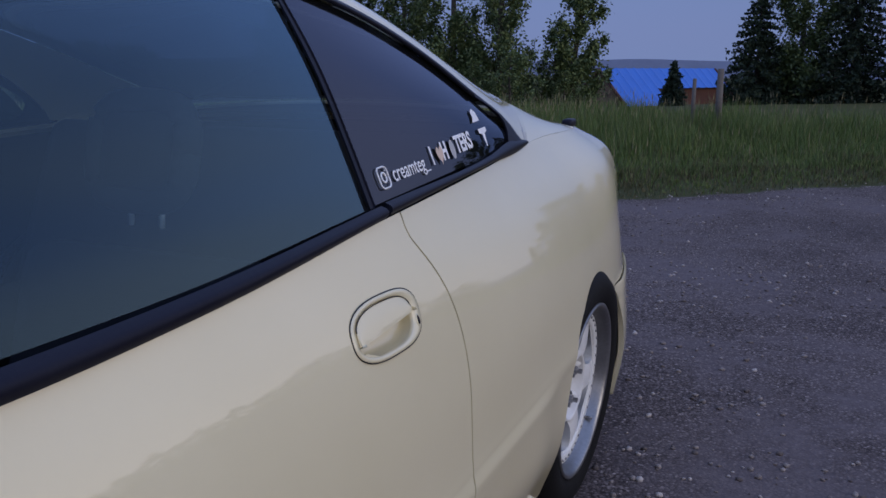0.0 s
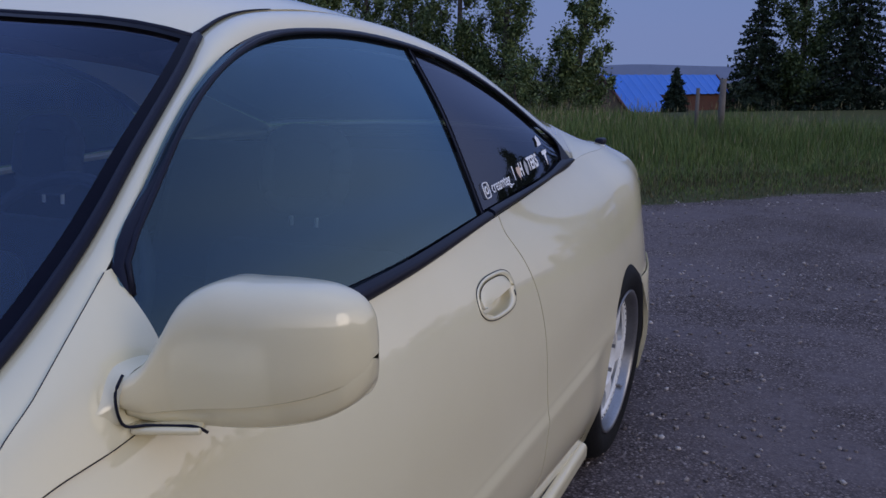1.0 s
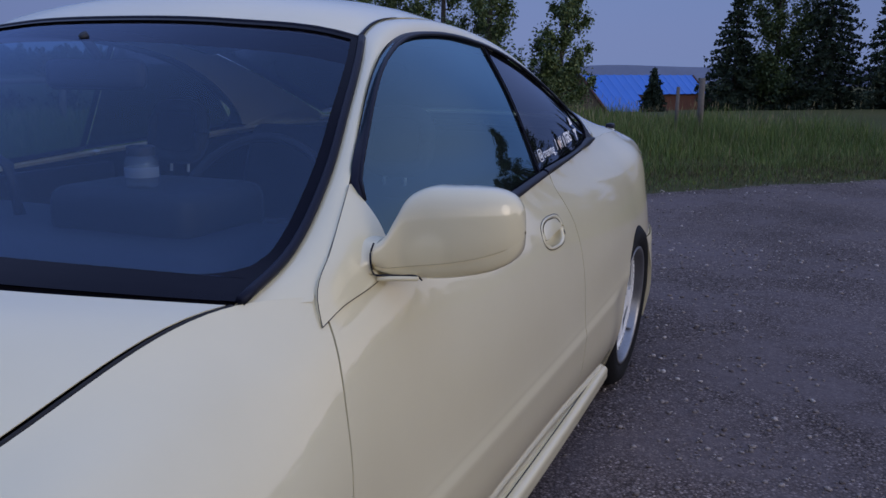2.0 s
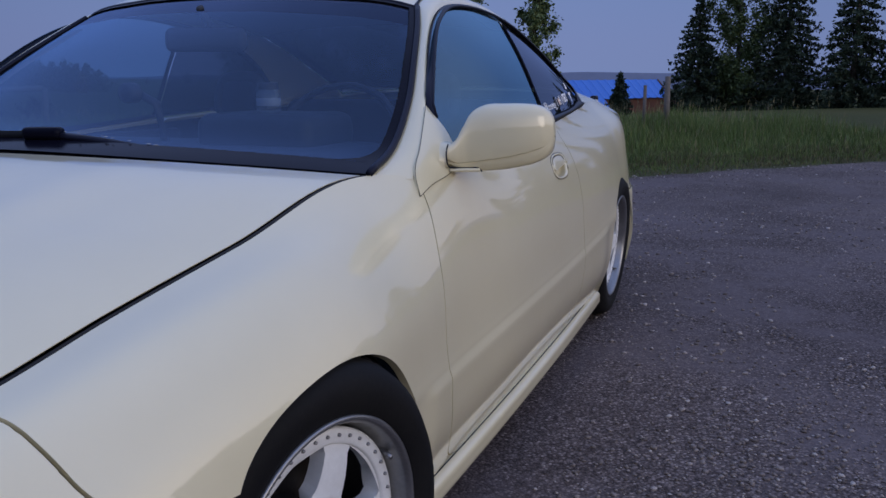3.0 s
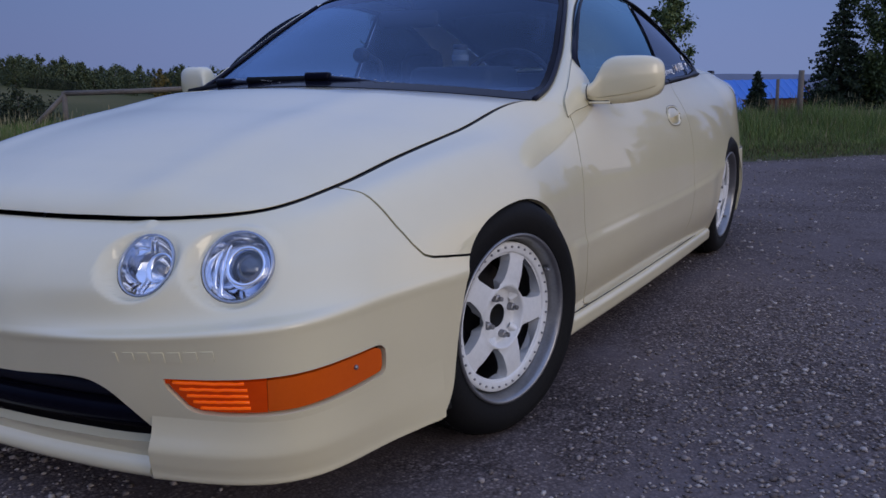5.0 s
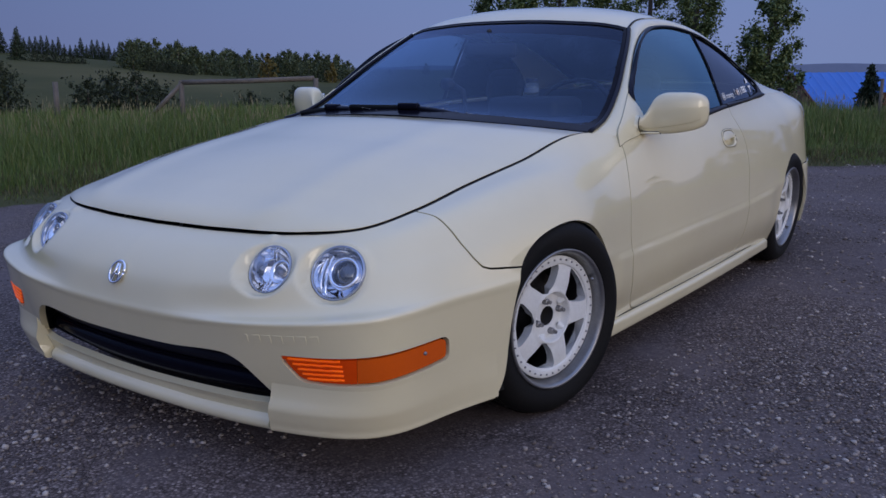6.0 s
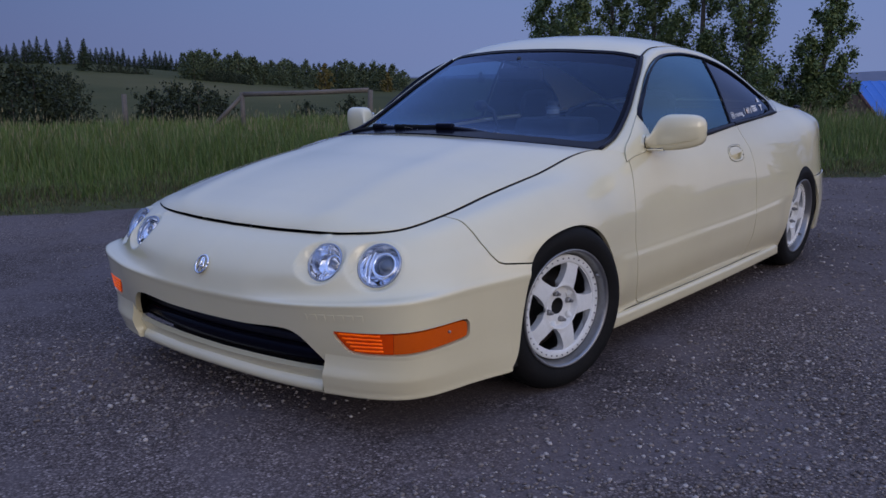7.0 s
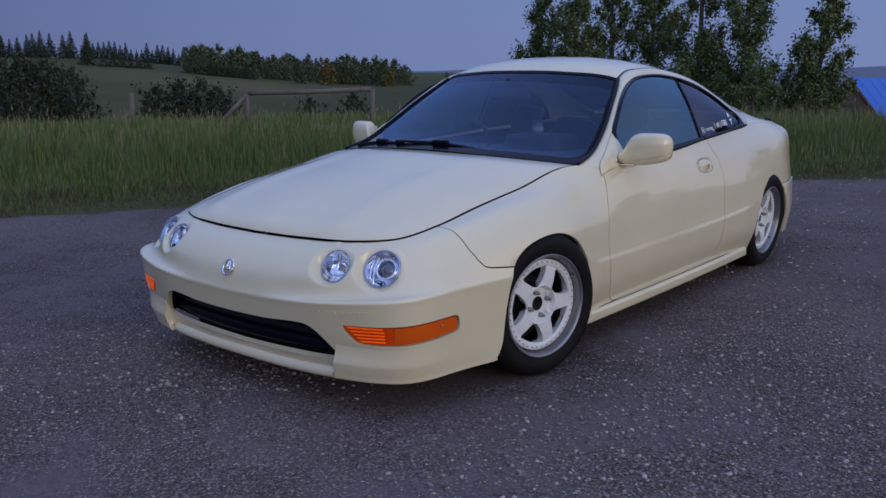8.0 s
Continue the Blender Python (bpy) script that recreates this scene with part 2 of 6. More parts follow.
def flange(bm, depth):
    """Turn the open border inwards, so that a panel has a rolled edge of its own thickness."""
    bm.normal_update()
    rim = [e for e in bm.edges if e.is_boundary]
    for e in rim:
        e.smooth = False
    inner = {}
    for e in rim:
        for v in e.verts:
            if v not in inner:
                inner[v] = bm.verts.new(v.co - v.normal * depth)
    for e in rim:
        lp = e.link_loops[0]
        a, b = lp.vert, lp.link_loop_next.vert
        try:
            bm.faces.new((b, a, inner[a], inner[b]))
        except ValueError:
            pass
    return bm


def mirrored(bm):
    c = bm.copy()
    for v in c.verts:
        v.co.x = -v.co.x
    bmesh.ops.reverse_faces(c, faces=c.faces)
    return c


def joined(*bms):
    out = bmesh.new()
    for b in bms:
        me = bpy.data.meshes.new("joining")
        b.to_mesh(me)
        b.free()
        out.from_mesh(me)
        bpy.data.meshes.remove(me)
    return out


def both_sides(bm):
    o = joined(mirrored(bm), bm)
    bmesh.ops.remove_doubles(o, verts=o.verts, dist=0.0008)
    return o


def rounded_box(sx, sy, sz, r=0.01, seg=2, at=(0, 0, 0), rot=None, bm=None):
    b = bmesh.new()
    bmesh.ops.create_cube(b, size=1)
    for v in b.verts:
        v.co = Vector((v.co.x * sx, v.co.y * sy, v.co.z * sz))
    bmesh.ops.bevel(b, geom=b.edges[:], offset=r, segments=seg, profile=0.5, affect="EDGES")
    m = Matrix.Translation(at) @ (rot if rot is not None else Matrix())
    bmesh.ops.transform(b, matrix=m, verts=b.verts)
    return joined(bm, b) if bm else b


def lathe(profile, seg=48, axis="X", closed=False):
    """Turn a profile of (along, radius) round an axis."""
    bm = bmesh.new()
    rings = []
    for a, r in profile:
        ring = []
        for k in range(seg):
            t = 2 * math.pi * k / seg
            c, s = r * math.cos(t), r * math.sin(t)
            ring.append(bm.verts.new((a, c, s) if axis == "X" else (c, a, s) if axis == "Y" else (c, s, a)))
        rings.append(ring)
    for p, q in zip(rings, rings[1:] + ([rings[0]] if closed else [])):
        for k in range(seg):
            bm.faces.new((p[k], p[(k + 1) % seg], q[(k + 1) % seg], q[k]))
    bmesh.ops.recalc_face_normals(bm, faces=bm.faces)
    return bm


def tube(path, radius, seg=8, bm=None, taper=1.0, flat=1.0):
    """A round bar along a line of points."""
    bm = bm or bmesh.new()
    pts = [Vector(p) for p in path]
    rings = []
    up = Vector((0, 0, 1))
    for i, p in enumerate(pts):
        d = (pts[min(i + 1, len(pts) - 1)] - pts[max(i - 1, 0)]).normalized()
        side = d.cross(up if abs(d.z) < 0.95 else Vector((0, 1, 0))).normalized()
        over = side.cross(d).normalized()
        r = radius * (1 + (taper - 1) * i / max(len(pts) - 1, 1))
        rings.append([bm.verts.new(p + side * (r * math.cos(t)) + over * (r * flat * math.sin(t)))
                      for t in (2 * math.pi * k / seg for k in range(seg))])
    for a, b in zip(rings, rings[1:]):
        for k in range(seg):
            bm.faces.new((a[k], a[(k + 1) % seg], b[(k + 1) % seg], b[k]))
    bm.faces.new(rings[0][::-1])
    bm.faces.new(rings[-1])
    return bm


def strip(a, b, n, bm=None, flip=False, m=1, bow=(0, 0, 0)):
    """A ribbon between two curves of 0..1."""
    w = np.array(bow, float)
    return grid(lambda u, v: a(u) * (1 - v) + b(u) * v + w * 4 * v * (1 - v), n, m, bm, flip)


def plate(outline, depth, at, normal, up=(0, 0, 1), bevel=0.0):
    """A flat shape (list of (along, up)) with thickness, whose face looks along normal."""
    nrm = Vector(normal).normalized()
    right = Vector(up).cross(nrm).normalized()
    over = nrm.cross(right).normalized()
    bm = bmesh.new()
    f = bm.faces.new([bm.verts.new(Vector(at) + right * a + over * b) for a, b in outline])
    bm.normal_update()
    if f.normal.dot(nrm) < 0:
        f.normal_flip()
    r = bmesh.ops.extrude_face_region(bm, geom=[f])
    for v in (x for x in r["geom"] if isinstance(x, bmesh.types.BMVert)):
        v.co += nrm * depth
    bmesh.ops.recalc_face_normals(bm, faces=bm.faces)
    if bevel:
        bmesh.ops.bevel(bm, geom=[ed for ed in bm.edges if all(abs((v.co - Vector(at)).dot(nrm) - depth) < 1e-5 for v in ed.verts)],
                        offset=bevel, segments=2, profile=0.5, affect="EDGES")
    return bm


def signed(poly, pts):
    """Signed distance of 2D points to a closed polygon: negative inside."""
    p = np.asarray(poly, float)
    q = np.roll(p, -1, 0)
    x = pts[:, None, :]
    d = q - p
    t = np.clip(((x - p) * d).sum(-1) / (d * d).sum(-1), 0, 1)
    dist = np.linalg.norm(x - (p + t[..., None] * d), axis=-1).min(1)
    c = ((p[:, 1] > x[..., 1]) != (q[:, 1] > x[..., 1])) & (
        x[..., 0] < (q[:, 0] - p[:, 0]) * (x[..., 1] - p[:, 1]) / (q[:, 1] - p[:, 1] + 1e-12) + p[:, 0])
    return np.where(c.sum(1) % 2 == 1, -dist, dist)


def smooth_poly(points, n=6):
    """A closed outline with rounded corners through points."""
    p = np.array(points, float)
    out = []
    for i in range(len(p)):
        a, b, c, d = p[i - 1], p[i], p[(i + 1) % len(p)], p[(i + 2) % len(p)]
        for k in range(n):
            u = k / n
            out.append(0.5 * (2 * b + (c - a) * u + (2 * a - 5 * b + 4 * c - d) * u * u + (3 * b - a - 3 * c + d) * u**3))
    return np.array(out)


def cut(bm, field):
    """Split the faces of bm along the line where field (of an n x 3 array) is nought."""
    bm.verts.ensure_lookup_table()
    vals = field(np.array([v.co[:] for v in bm.verts]))
    vals[np.abs(vals) < 2e-4] = 0.0
    val = {v: float(x) for v, x in zip(bm.verts, vals)}
    zero = {v for v in bm.verts if val[v] == 0.0}
    for e in list(bm.edges):
        a, b = e.verts
        if val[a] * val[b] < 0:
            _, nv = bmesh.utils.edge_split(e, a, val[a] / (val[a] - val[b]))
            val[nv] = 0.0
            zero.add(nv)
    for f in list(bm.faces):
        z = [v for v in f.verts if v in zero]
        if len(z) == 2 and any(val[v] > 0 for v in f.verts) and any(val[v] < 0 for v in f.verts):
            try:
                bmesh.utils.face_split(f, z[0], z[1])
            except ValueError:
                pass


def carve(bm, field, gap):
    """Take the part where field < -gap out of bm as a new bmesh; what lies within the gap is dropped."""
    for off in ((gap, -gap) if gap else (0.0,)):
        cut(bm, lambda p, o=off: field(p) + o)
    bm.faces.ensure_lookup_table()
    mid = field(np.array([f.calc_center_median()[:] for f in bm.faces]))
    inside = bm.copy()
    inside.faces.ensure_lookup_table()
    bmesh.ops.delete(inside, geom=[inside.faces[i] for i in range(len(mid)) if mid[i] > -gap], context="FACES")
    bmesh.ops.delete(bm, geom=[bm.faces[i] for i in range(len(mid)) if mid[i] < gap], context="FACES")
    return inside


# ---- the car: lines of the bodywork, driver's side, from the middle of the nose round to the middle of the tail ----
LINE_BOTTOM = sweep_param([(0, -.800, .140), (.25, -.792, .139), (.485, -.776, .146), (.722, -.692, .146), (.798, -.42, .138), (.838, -.205, .135), (.838, .05, .15), (.808, .42, .15), (.805, .60, .15),
                           (.805, 1.1, .15), (.805, 1.7, .15), (.808, 2.2, .15), (.81, 2.6, .16), (.800, 3.0, .18), (.69, 3.26, .19), (.45, 3.40, .20), (0, 3.44, .20)])
LINE_LOWER = sweep_param([(0, -.862, .27), (.25, -.855, .272), (.51, -.822, .275), (.755, -.734, .28), (.815, -.458, .285), (.848, -.22, .285), (.872, .05, .28), (.846, .40, .272), (.838, .55, .27),
                          (.838, 1.1, .27), (.840, 1.7, .27), (.848, 2.2, .27), (.852, 2.6, .28), (.818, 3.0, .30), (.715, 3.28, .31), (.45, 3.45, .31), (0, 3.49, .31)])
LINE_CREASE = sweep_param([(0, -.892, .405), (.25, -.888, .410), (.51, -.866, .425), (.765, -.752, .447), (.831, -.475, .458), (.868, -.22, .455), (.884, .05, .445), (.859, .40, .418), (.850, .53, .412),
                           (.853, 1.1, .415), (.855, 1.7, .420), (.860, 2.2, .44), (.858, 2.6, .46), (.810, 3.0, .49), (.712, 3.28, .50), (.45, 3.47, .50), (0, 3.51, .50)])
LINE_MIDDLE = sweep_param([(0, -.868, .490), (.25, -.856, .497), (.505, -.802, .516), (.700, -.660, .541), (.785, -.44, .561), (.842, -.21, .575), (.866, .05, .580), (.843, .41, .573), (.836, .52, .57),
                           (.840, 1.1, .570), (.842, 1.7, .572), (.844, 2.2, .59), (.830, 2.6, .61), (.792, 3.0, .63), (.705, 3.25, .64), (.45, 3.43, .64), (0, 3.47, .64)])
LINE_SHOULDER = sweep_param([(0, -.804, .562), (.25, -.789, .566), (.490, -.735, .581), (.655, -.622, .597), (.719, -.425, .638), (.754, -.20, .680), (.775, .05, .707), (.782, .42, .705), (.796, .54, .70),
                             (.812, 1.1, .70), (.812, 1.7, .712), (.802, 2.2, .732), (.778, 2.6, .765), (.752, 3.0, .796), (.690, 3.20, .812), (.44, 3.36, .785), (0, 3.40, .77)])
LINE_TOP = sweep_param([(0, -.738, .598), (.25, -.724, .600), (.480, -.682, .608), (.612, -.598, .620), (.654, -.430, .648), (.668, -.20, .692), (.684, .05, .735), (.708, .455, .801), (.757, .60, .788),
                        (.773, 1.1, .803), (.758, 1.7, .833), (.722, 2.2, .855), (.683, 2.6, .874), (.654, 3.0, .871), (.598, 3.165, .868), (.37, 3.27, .872), (0, 3.31, .873)])
STATIONS = 16
_BODY = [LINE_BOTTOM, LINE_LOWER, None, LINE_CREASE, None, LINE_MIDDLE, LINE_SHOULDER, LINE_TOP]


def ease(a, b, x):
    t = min(max((x - a) / (b - a), 0.0), 1.0)
    return t * t * (3 - 2 * t)


def section(s):
    """The bodywork's upright section at a station; round the nose a narrow shelf lies above the bumper's edge."""
    c = [f(s) if f else None for f in _BODY]
    front = .75 * ease(.7, 1.9, s) * (1 - ease(2.5, 3.9, s))
    k = .86 + .08 * front
    c[2] = c[3] * k + c[1] * (1 - k)
    c[4] = c[3] + (c[5] - c[3]) * (np.array((.16, .16, .16)) * (1 - front) + np.array((.62, .62, .15)) * front)
    return sweep_param(c)


def body_point(s, v):
    """A point of the bodywork; s: station 0..16, v: 0 at the sill .. 1 at the bonnet's edge or the belt line."""
    return section(s)(v * 7)


def body_grid(ns=300, nv=96):
    bm = bmesh.new()
    rows = []
    for i in range(ns + 1):
        h = ns * .42
        s = 4.5 * i / h if i < h else 4.5 + (STATIONS - 4.5) * (i - h) / (ns - h)
        f = section(s)
        edge = float(LINE_CREASE(s)[2]) - .010
        row = []
        for j in range(nv + 1):
            p = np.array(f(7 * j / nv))
            # pressed ledge along the lower doors
            p[0] += .0075 * (1 - ease(edge - .016, edge + .014, p[2])) * ease(.18, .33, p[2]) * ease(.33, .44, p[1]) * (1 - ease(2.12, 2.29, p[1]))
            # the rear bumper stands proud of the quarter panel
            if p[1] > 2.7:
                d = np.array((p[0], max(0.0, p[1] - 2.95) * 1.6, 0))
                p += d / (np.linalg.norm(d) + 1e-9) * (.009 * (1 - ease(.496, .510, p[2])) * ease(2.78, 2.86, p[1]))
            row.append(bm.verts.new(p))
        rows.append(row)
    for a, b in zip(rows, rows[1:]):
        for j in range(nv):
            bm.faces.new((a[j], b[j], b[j + 1], a[j + 1]))
    # scooped pockets that lead into the headlamps
    for c, d, r in LAMPS:
        c, d = Vector(c), Vector(d).normalized()
        for v in bm.verts:
            if v.co.y < -.4:
                h = (v.co - c).dot(d)
                away = (v.co - c - d * h).length
                reach = r * .22 if h > 0 else r * (.9 if v.co.x < c.x - r * .5 and r < .065 else .22)
                if away < r * 1.06 + reach and h > -.06:
                    t = min(max((away - r * 1.06) / reach, 0.0), 1.0)
                    low = min(max((v.co.z - .445) / .03, 0.0), 1.0)
                    v.co -= d * h * (1 - t * t * (3 - 2 * t)) * low * (.8 if h > 0 else 1.0)
    bm.normal_update()
    return bm


@functools.lru_cache(maxsize=None)
def spots(s0, s1, ns, v1, nv):
    sv = [(s0 + (s1 - s0) * i / ns, v1 * j / nv) for i in range(ns + 1) for j in range(nv + 1)]
    pts = np.array([f(v1 * j / nv * 7) for f in (section(s0 + (s1 - s0) * i / ns) for i in range(ns + 1)) for j in range(nv + 1)])
    return sv, pts


def side_spot(y, z):
    """The place and the outward normal of the driver's side at a length and a height."""
    sv, pts = spots(5.3, 14.4, 90, 1.0, 80)
    s, v = sv[int(np.argmin((pts[:, 1] - y) ** 2 + (pts[:, 2] - z) ** 2))]
    p = body_point(s, v)
    n = np.cross(body_point(s + .05, v) - body_point(s - .05, v), body_point(s, min(v + .01, 1)) - body_point(s, max(v - .01, 0)))
    n /= np.linalg.norm(n)
    p = p + np.array((0, y - p[1], z - p[2])) - n * n.dot(np.array((0, y - p[1], z - p[2])))
    return Vector(p), Vector(n)


def yz(poly):
    return lambda p: signed(poly, p[:, 1:3])


def xz(poly):
    return lambda p: np.where(p[:, 1] < 0.0, signed(poly, p[:, [0, 2]]), 1.0)


def round_corner(poly):
    """An outline on the nose's corner: along the corner, and up."""
    return lambda p: np.where(p[:, 1] < -.3, signed(poly, np.stack([(p[:, 0] + p[:, 1]) * .7071, p[:, 2]], 1)), 1.0)


car = thing("car", "cream two-door coupe with white five-spoke wheels, parked on gravel", "car")

FRONT_ARCH, REAR_ARCH = (.045, .262, .315), (2.585, .245, .305)
FRONT_OPENING = smooth_poly([(-.31, -.1), (-.31, .09), (-.302, .132), (-.280, .166), (-.266, .215), (-.262, .34), (-.250, .44), (-.220, .505), (-.155, .550), (-.06, .574), (.05, .579), (.14, .560), (.215, .522), (.278, .462), (.320, .39), (.346, .31), (.356, .2), (.360, .0), (.36, -.1)], 4)
REAR_OPENING = smooth_poly([(2.300, -.1), (2.300, .0), (2.300, .245), (2.315, .345), (2.355, .432), (2.41, .500), (2.49, .538), (2.585, .552), (2.68, .538), (2.755, .500), (2.82, .435), (2.862, .35), (2.872, .245), (2.868, .0), (2.868, -.1)], 4)
DOOR = smooth_poly([(.588, .90), (.583, .764), (.545, .62), (.520, .50), (.522, .41), (.540, .30), (.580, .215), (.640, .176), (.80, .172), (1.2, .172), (1.6, .172), (1.70, .178), (1.765, .23),
                    (1.795, .36), (1.808, .50), (1.816, .60), (1.808, .68), (1.786, .745), (1.752, .800), (1.70, .880), (1.2, .92), (.8, .92)], 5)
BUMPER = np.array([(-1.3, .0), (-1.3, .9), (-.50, .9), (-.440, .70), (-.425, .655), (-.420, .62), (-.410, .575), (-.395, .54), (-.375, .515), (-.35, .506), (-.30, .500), (-.235, .492), (-.10, .486), (.05, .48), (.05, .0)])
REAR_BUMPER = np.array([(2.60, .0), (2.60, .50), (2.85, .503), (3.1, .507), (3.40, .51), (3.8, .51), (3.8, .0)])
GRILLE = smooth_poly([(.0, .322), (.20, .325), (.36, .336), (.420, .325), (.462, .290), (.510, .228), (.500, .209), (.30, .197), (.0, .191), (-.30, .197), (-.500, .209), (-.510, .228), (-.462, .290),
                      (-.420, .325), (-.36, .336), (-.20, .325)], 4)
SIGNAL = np.array([(-.192, .348), (-.10, .352), (.0, .357), (.12, .361), (.198, .362), (.211, .358), (.216, .347), (.217, .312), (.211, .303), (.16, .298), (.03, .290), (-.10, .286), (-.135, .287), (-.152, .293), (-.186, .332)])
LAMPS = (((.624, -.695, .531), (.22, -.83, .50), .0705), ((.462, -.759, .531), (.08, -.86, .50), .0625))


HANDLE_AT = (1.606, .714)


def handle_oval(t, ra, rb, shift=0.0):
    """A rounded outline, squarer towards the rear."""
    ca, sa = math.cos(t), math.sin(t)
    return math.copysign(abs(ca) ** (.64 if ca > 0 else .80), ca) * ra + shift, math.copysign(abs(sa) ** .74, sa) * rb


HANDLE_HOLE = np.array([(HANDLE_AT[0] + a, HANDLE_AT[1] + b * .98 - .02 * a) for a, b in (handle_oval(2 * math.pi * k / 40, .0775, .0338) for k in range(40))])


def lamp_axis(c, d):
    c, d = np.array(c), np.array(d) / np.linalg.norm(d)

    def f(p):
        q = p - c
        along = q @ d
        return np.where(np.abs(along) < .2, np.linalg.norm(q - along[:, None] * d, axis=1), 1.0)
    return f


def build_body():
    shell = body_grid()
    for opening in (FRONT_OPENING, REAR_OPENING):
        carve(shell, yz(opening), 0.0).free()
    door = carve(shell, yz(DOOR), .0020)
    carve(door, yz(HANDLE_HOLE), 0.0).free()
    bumper = carve(shell, yz(BUMPER), .0026)
    rear = carve(shell, yz(REAR_BUMPER), .002)
    carve(bumper, xz(GRILLE), 0.0).free()
    signal = carve(bumper, round_corner(SIGNAL), .0032)
    lamps = [carve(bumper, (lambda p, f=lamp_axis(c, d), r=r: f(p) - r), 0.0) for c, d, r in LAMPS]
    fender = carve(shell, lambda p: p[:, 1] - 1.2, 0.0)
    fender_all = fender
    quarter = shell
    pieces = dict(door=door, fender=fender_all, quarter_panel=quarter)
    for name, bm in pieces.items():
        flange(bm, .014)
        m = mirrored(bm)
        yield name, part(name, bm, PAINT, car), "left"
        yield name, part(name, m, PAINT, car), "right"
    yield "front_bumper", part("front_bumper", flange(both_sides(bumper), .02), PAINT, car), ""
    yield "rear_bumper", part("rear_bumper", flange(both_sides(rear), .014), PAINT, car), ""
    for k in lamps:
        k.free()
    lit = carve(signal, lambda p: (p[:, 0] + p[:, 1]) * .7071 + .02, .0006)
    for side in (0, 1):
        w = lit.copy()
        w.normal_update()
        for v in w.verts:
            v.co -= v.normal * .003
        flange(w, .012)
        LIT[side] = mirrored(w) if side else w
        s = signal.copy()
        s.normal_update()
        for v in s.verts:
            v.co -= v.normal * .004
        flange(s, .012)
        if side:
            s = (lambda o: mirrored(o))(s)
        yield "turn_signal", part("turn_signal", s, AMBER_DEEP, car, "long amber turn signal lens"), "right" if side else "left"
    signal.free()
    lit.free()


PANELS, LIT = {}, {}
for key, ob, side in build_body():
    PANELS[key + side] = ob
for k, side in enumerate(("left", "right")):
    part("bulb_window", LIT[k], LIT_AMBER, PANELS["turn_signal" + side], "glowing ribbed amber lens section")


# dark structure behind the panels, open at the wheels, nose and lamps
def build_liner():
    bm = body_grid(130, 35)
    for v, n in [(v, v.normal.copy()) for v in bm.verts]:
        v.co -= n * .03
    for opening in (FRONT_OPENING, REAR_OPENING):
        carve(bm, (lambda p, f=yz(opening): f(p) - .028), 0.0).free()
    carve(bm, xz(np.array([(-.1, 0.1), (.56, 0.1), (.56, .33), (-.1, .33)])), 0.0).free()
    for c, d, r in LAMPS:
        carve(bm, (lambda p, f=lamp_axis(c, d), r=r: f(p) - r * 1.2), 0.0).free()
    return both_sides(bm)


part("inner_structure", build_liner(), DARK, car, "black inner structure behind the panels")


def arch_liner(cy, cz, r, side):
    bm = bmesh.new()
    def f(u, v):
        a = math.pi * (-.12 + 1.24 * u)
        x = (.822 if cy < 1 else .795) - .30 * v
        rr = r + .004 + .05 * min(1.0, v * 6)
        return (x * side, cy - rr * math.cos(a), cz + rr * math.sin(a))
    grid(f, 24, 8, bm)
    # inner wall of the wheel housing
    grid(lambda u, v: (side * .505, cy - (r + .054) * (1 - 2 * u), max(.10, .10 + v * (cz - .10 + math.sqrt(max(0, (r + .054) ** 2 - ((r + .054) * (1 - 2 * u)) ** 2))))), 20, 4, bm)
    return bm


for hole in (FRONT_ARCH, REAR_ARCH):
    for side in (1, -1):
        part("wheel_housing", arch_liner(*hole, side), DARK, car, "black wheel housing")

# floor pan
part("floor_pan", rounded_box(1.42, 3.6, .06, .02, 2, (0, 1.35, .17)), DARK, car, "black underbody")


# bonnet
def line_part(line, s0, s1, mirror=False, rev=False):
    def f(t):
        s = s0 + (s1 - s0) * (1 - t if rev else t)
        p = np.array(line(abs(s)), float)
        if mirror or s < 0:
            p[0] = -p[0]
        return p
    return f


COWL = spline([(-.705, .455, .799), (-.50, .330, .823), (-.25, .243, .840), (0, .215, .846), (.25, .243, .840), (.50, .330, .823), (.705, .455, .799)])
HOOD_TO = 7.0


def hood_side(mirror):
    end = np.array((-.705 if mirror else .705, .455, .799))
    base = line_part(LINE_TOP, 2.0, HOOD_TO, mirror)
    last = base(1.0)

    def f(t):
        return base(t) + (end - last) * t**3
    return f


hood_front = line_part(LINE_TOP, -2.0, 2.0)
_hood = coons(hood_front, COWL, hood_side(True), hood_side(False))


def hood_point(u, v):
    p = _hood(u, v)
    w = abs(2 * u - 1)
    crown = .040 * (1 - w**5.5) * math.sin(math.pi * min(1, v * 1.02)) ** .8
    ridge = .007 * math.exp(-((w - .60 + .12 * v) / .10) ** 2) * min(1, 4 * v) * min(1, 6 * (1 - v))
    p[2] += crown + ridge + .006 * max(0, 1 - 3 * v) + .002
    # a hair back from the seam
    return p


def build_hood():
    def f(u, v):
        eu, ev = .0064, .0075
        return hood_point(eu + (1 - 2 * eu) * u, ev + (1 - ev) * v)
    return flange(grid(f, 70, 60), .0015)


part("hood", build_hood(), PAINT, car)

# rubber seal in the gap round the bonnet
for k in (1, -1):
    part("hood_seal", tube([np.array(LINE_TOP(7.0 * t / 60)) * np.array((k, 1, 1)) + (np.array((0, .005, -.0035)) if t < 19 else np.array((-.0048 * k, 0, -.0030))) for t in range(61)], .0046, 6), DARK, car, "black rubber bonnet seal")

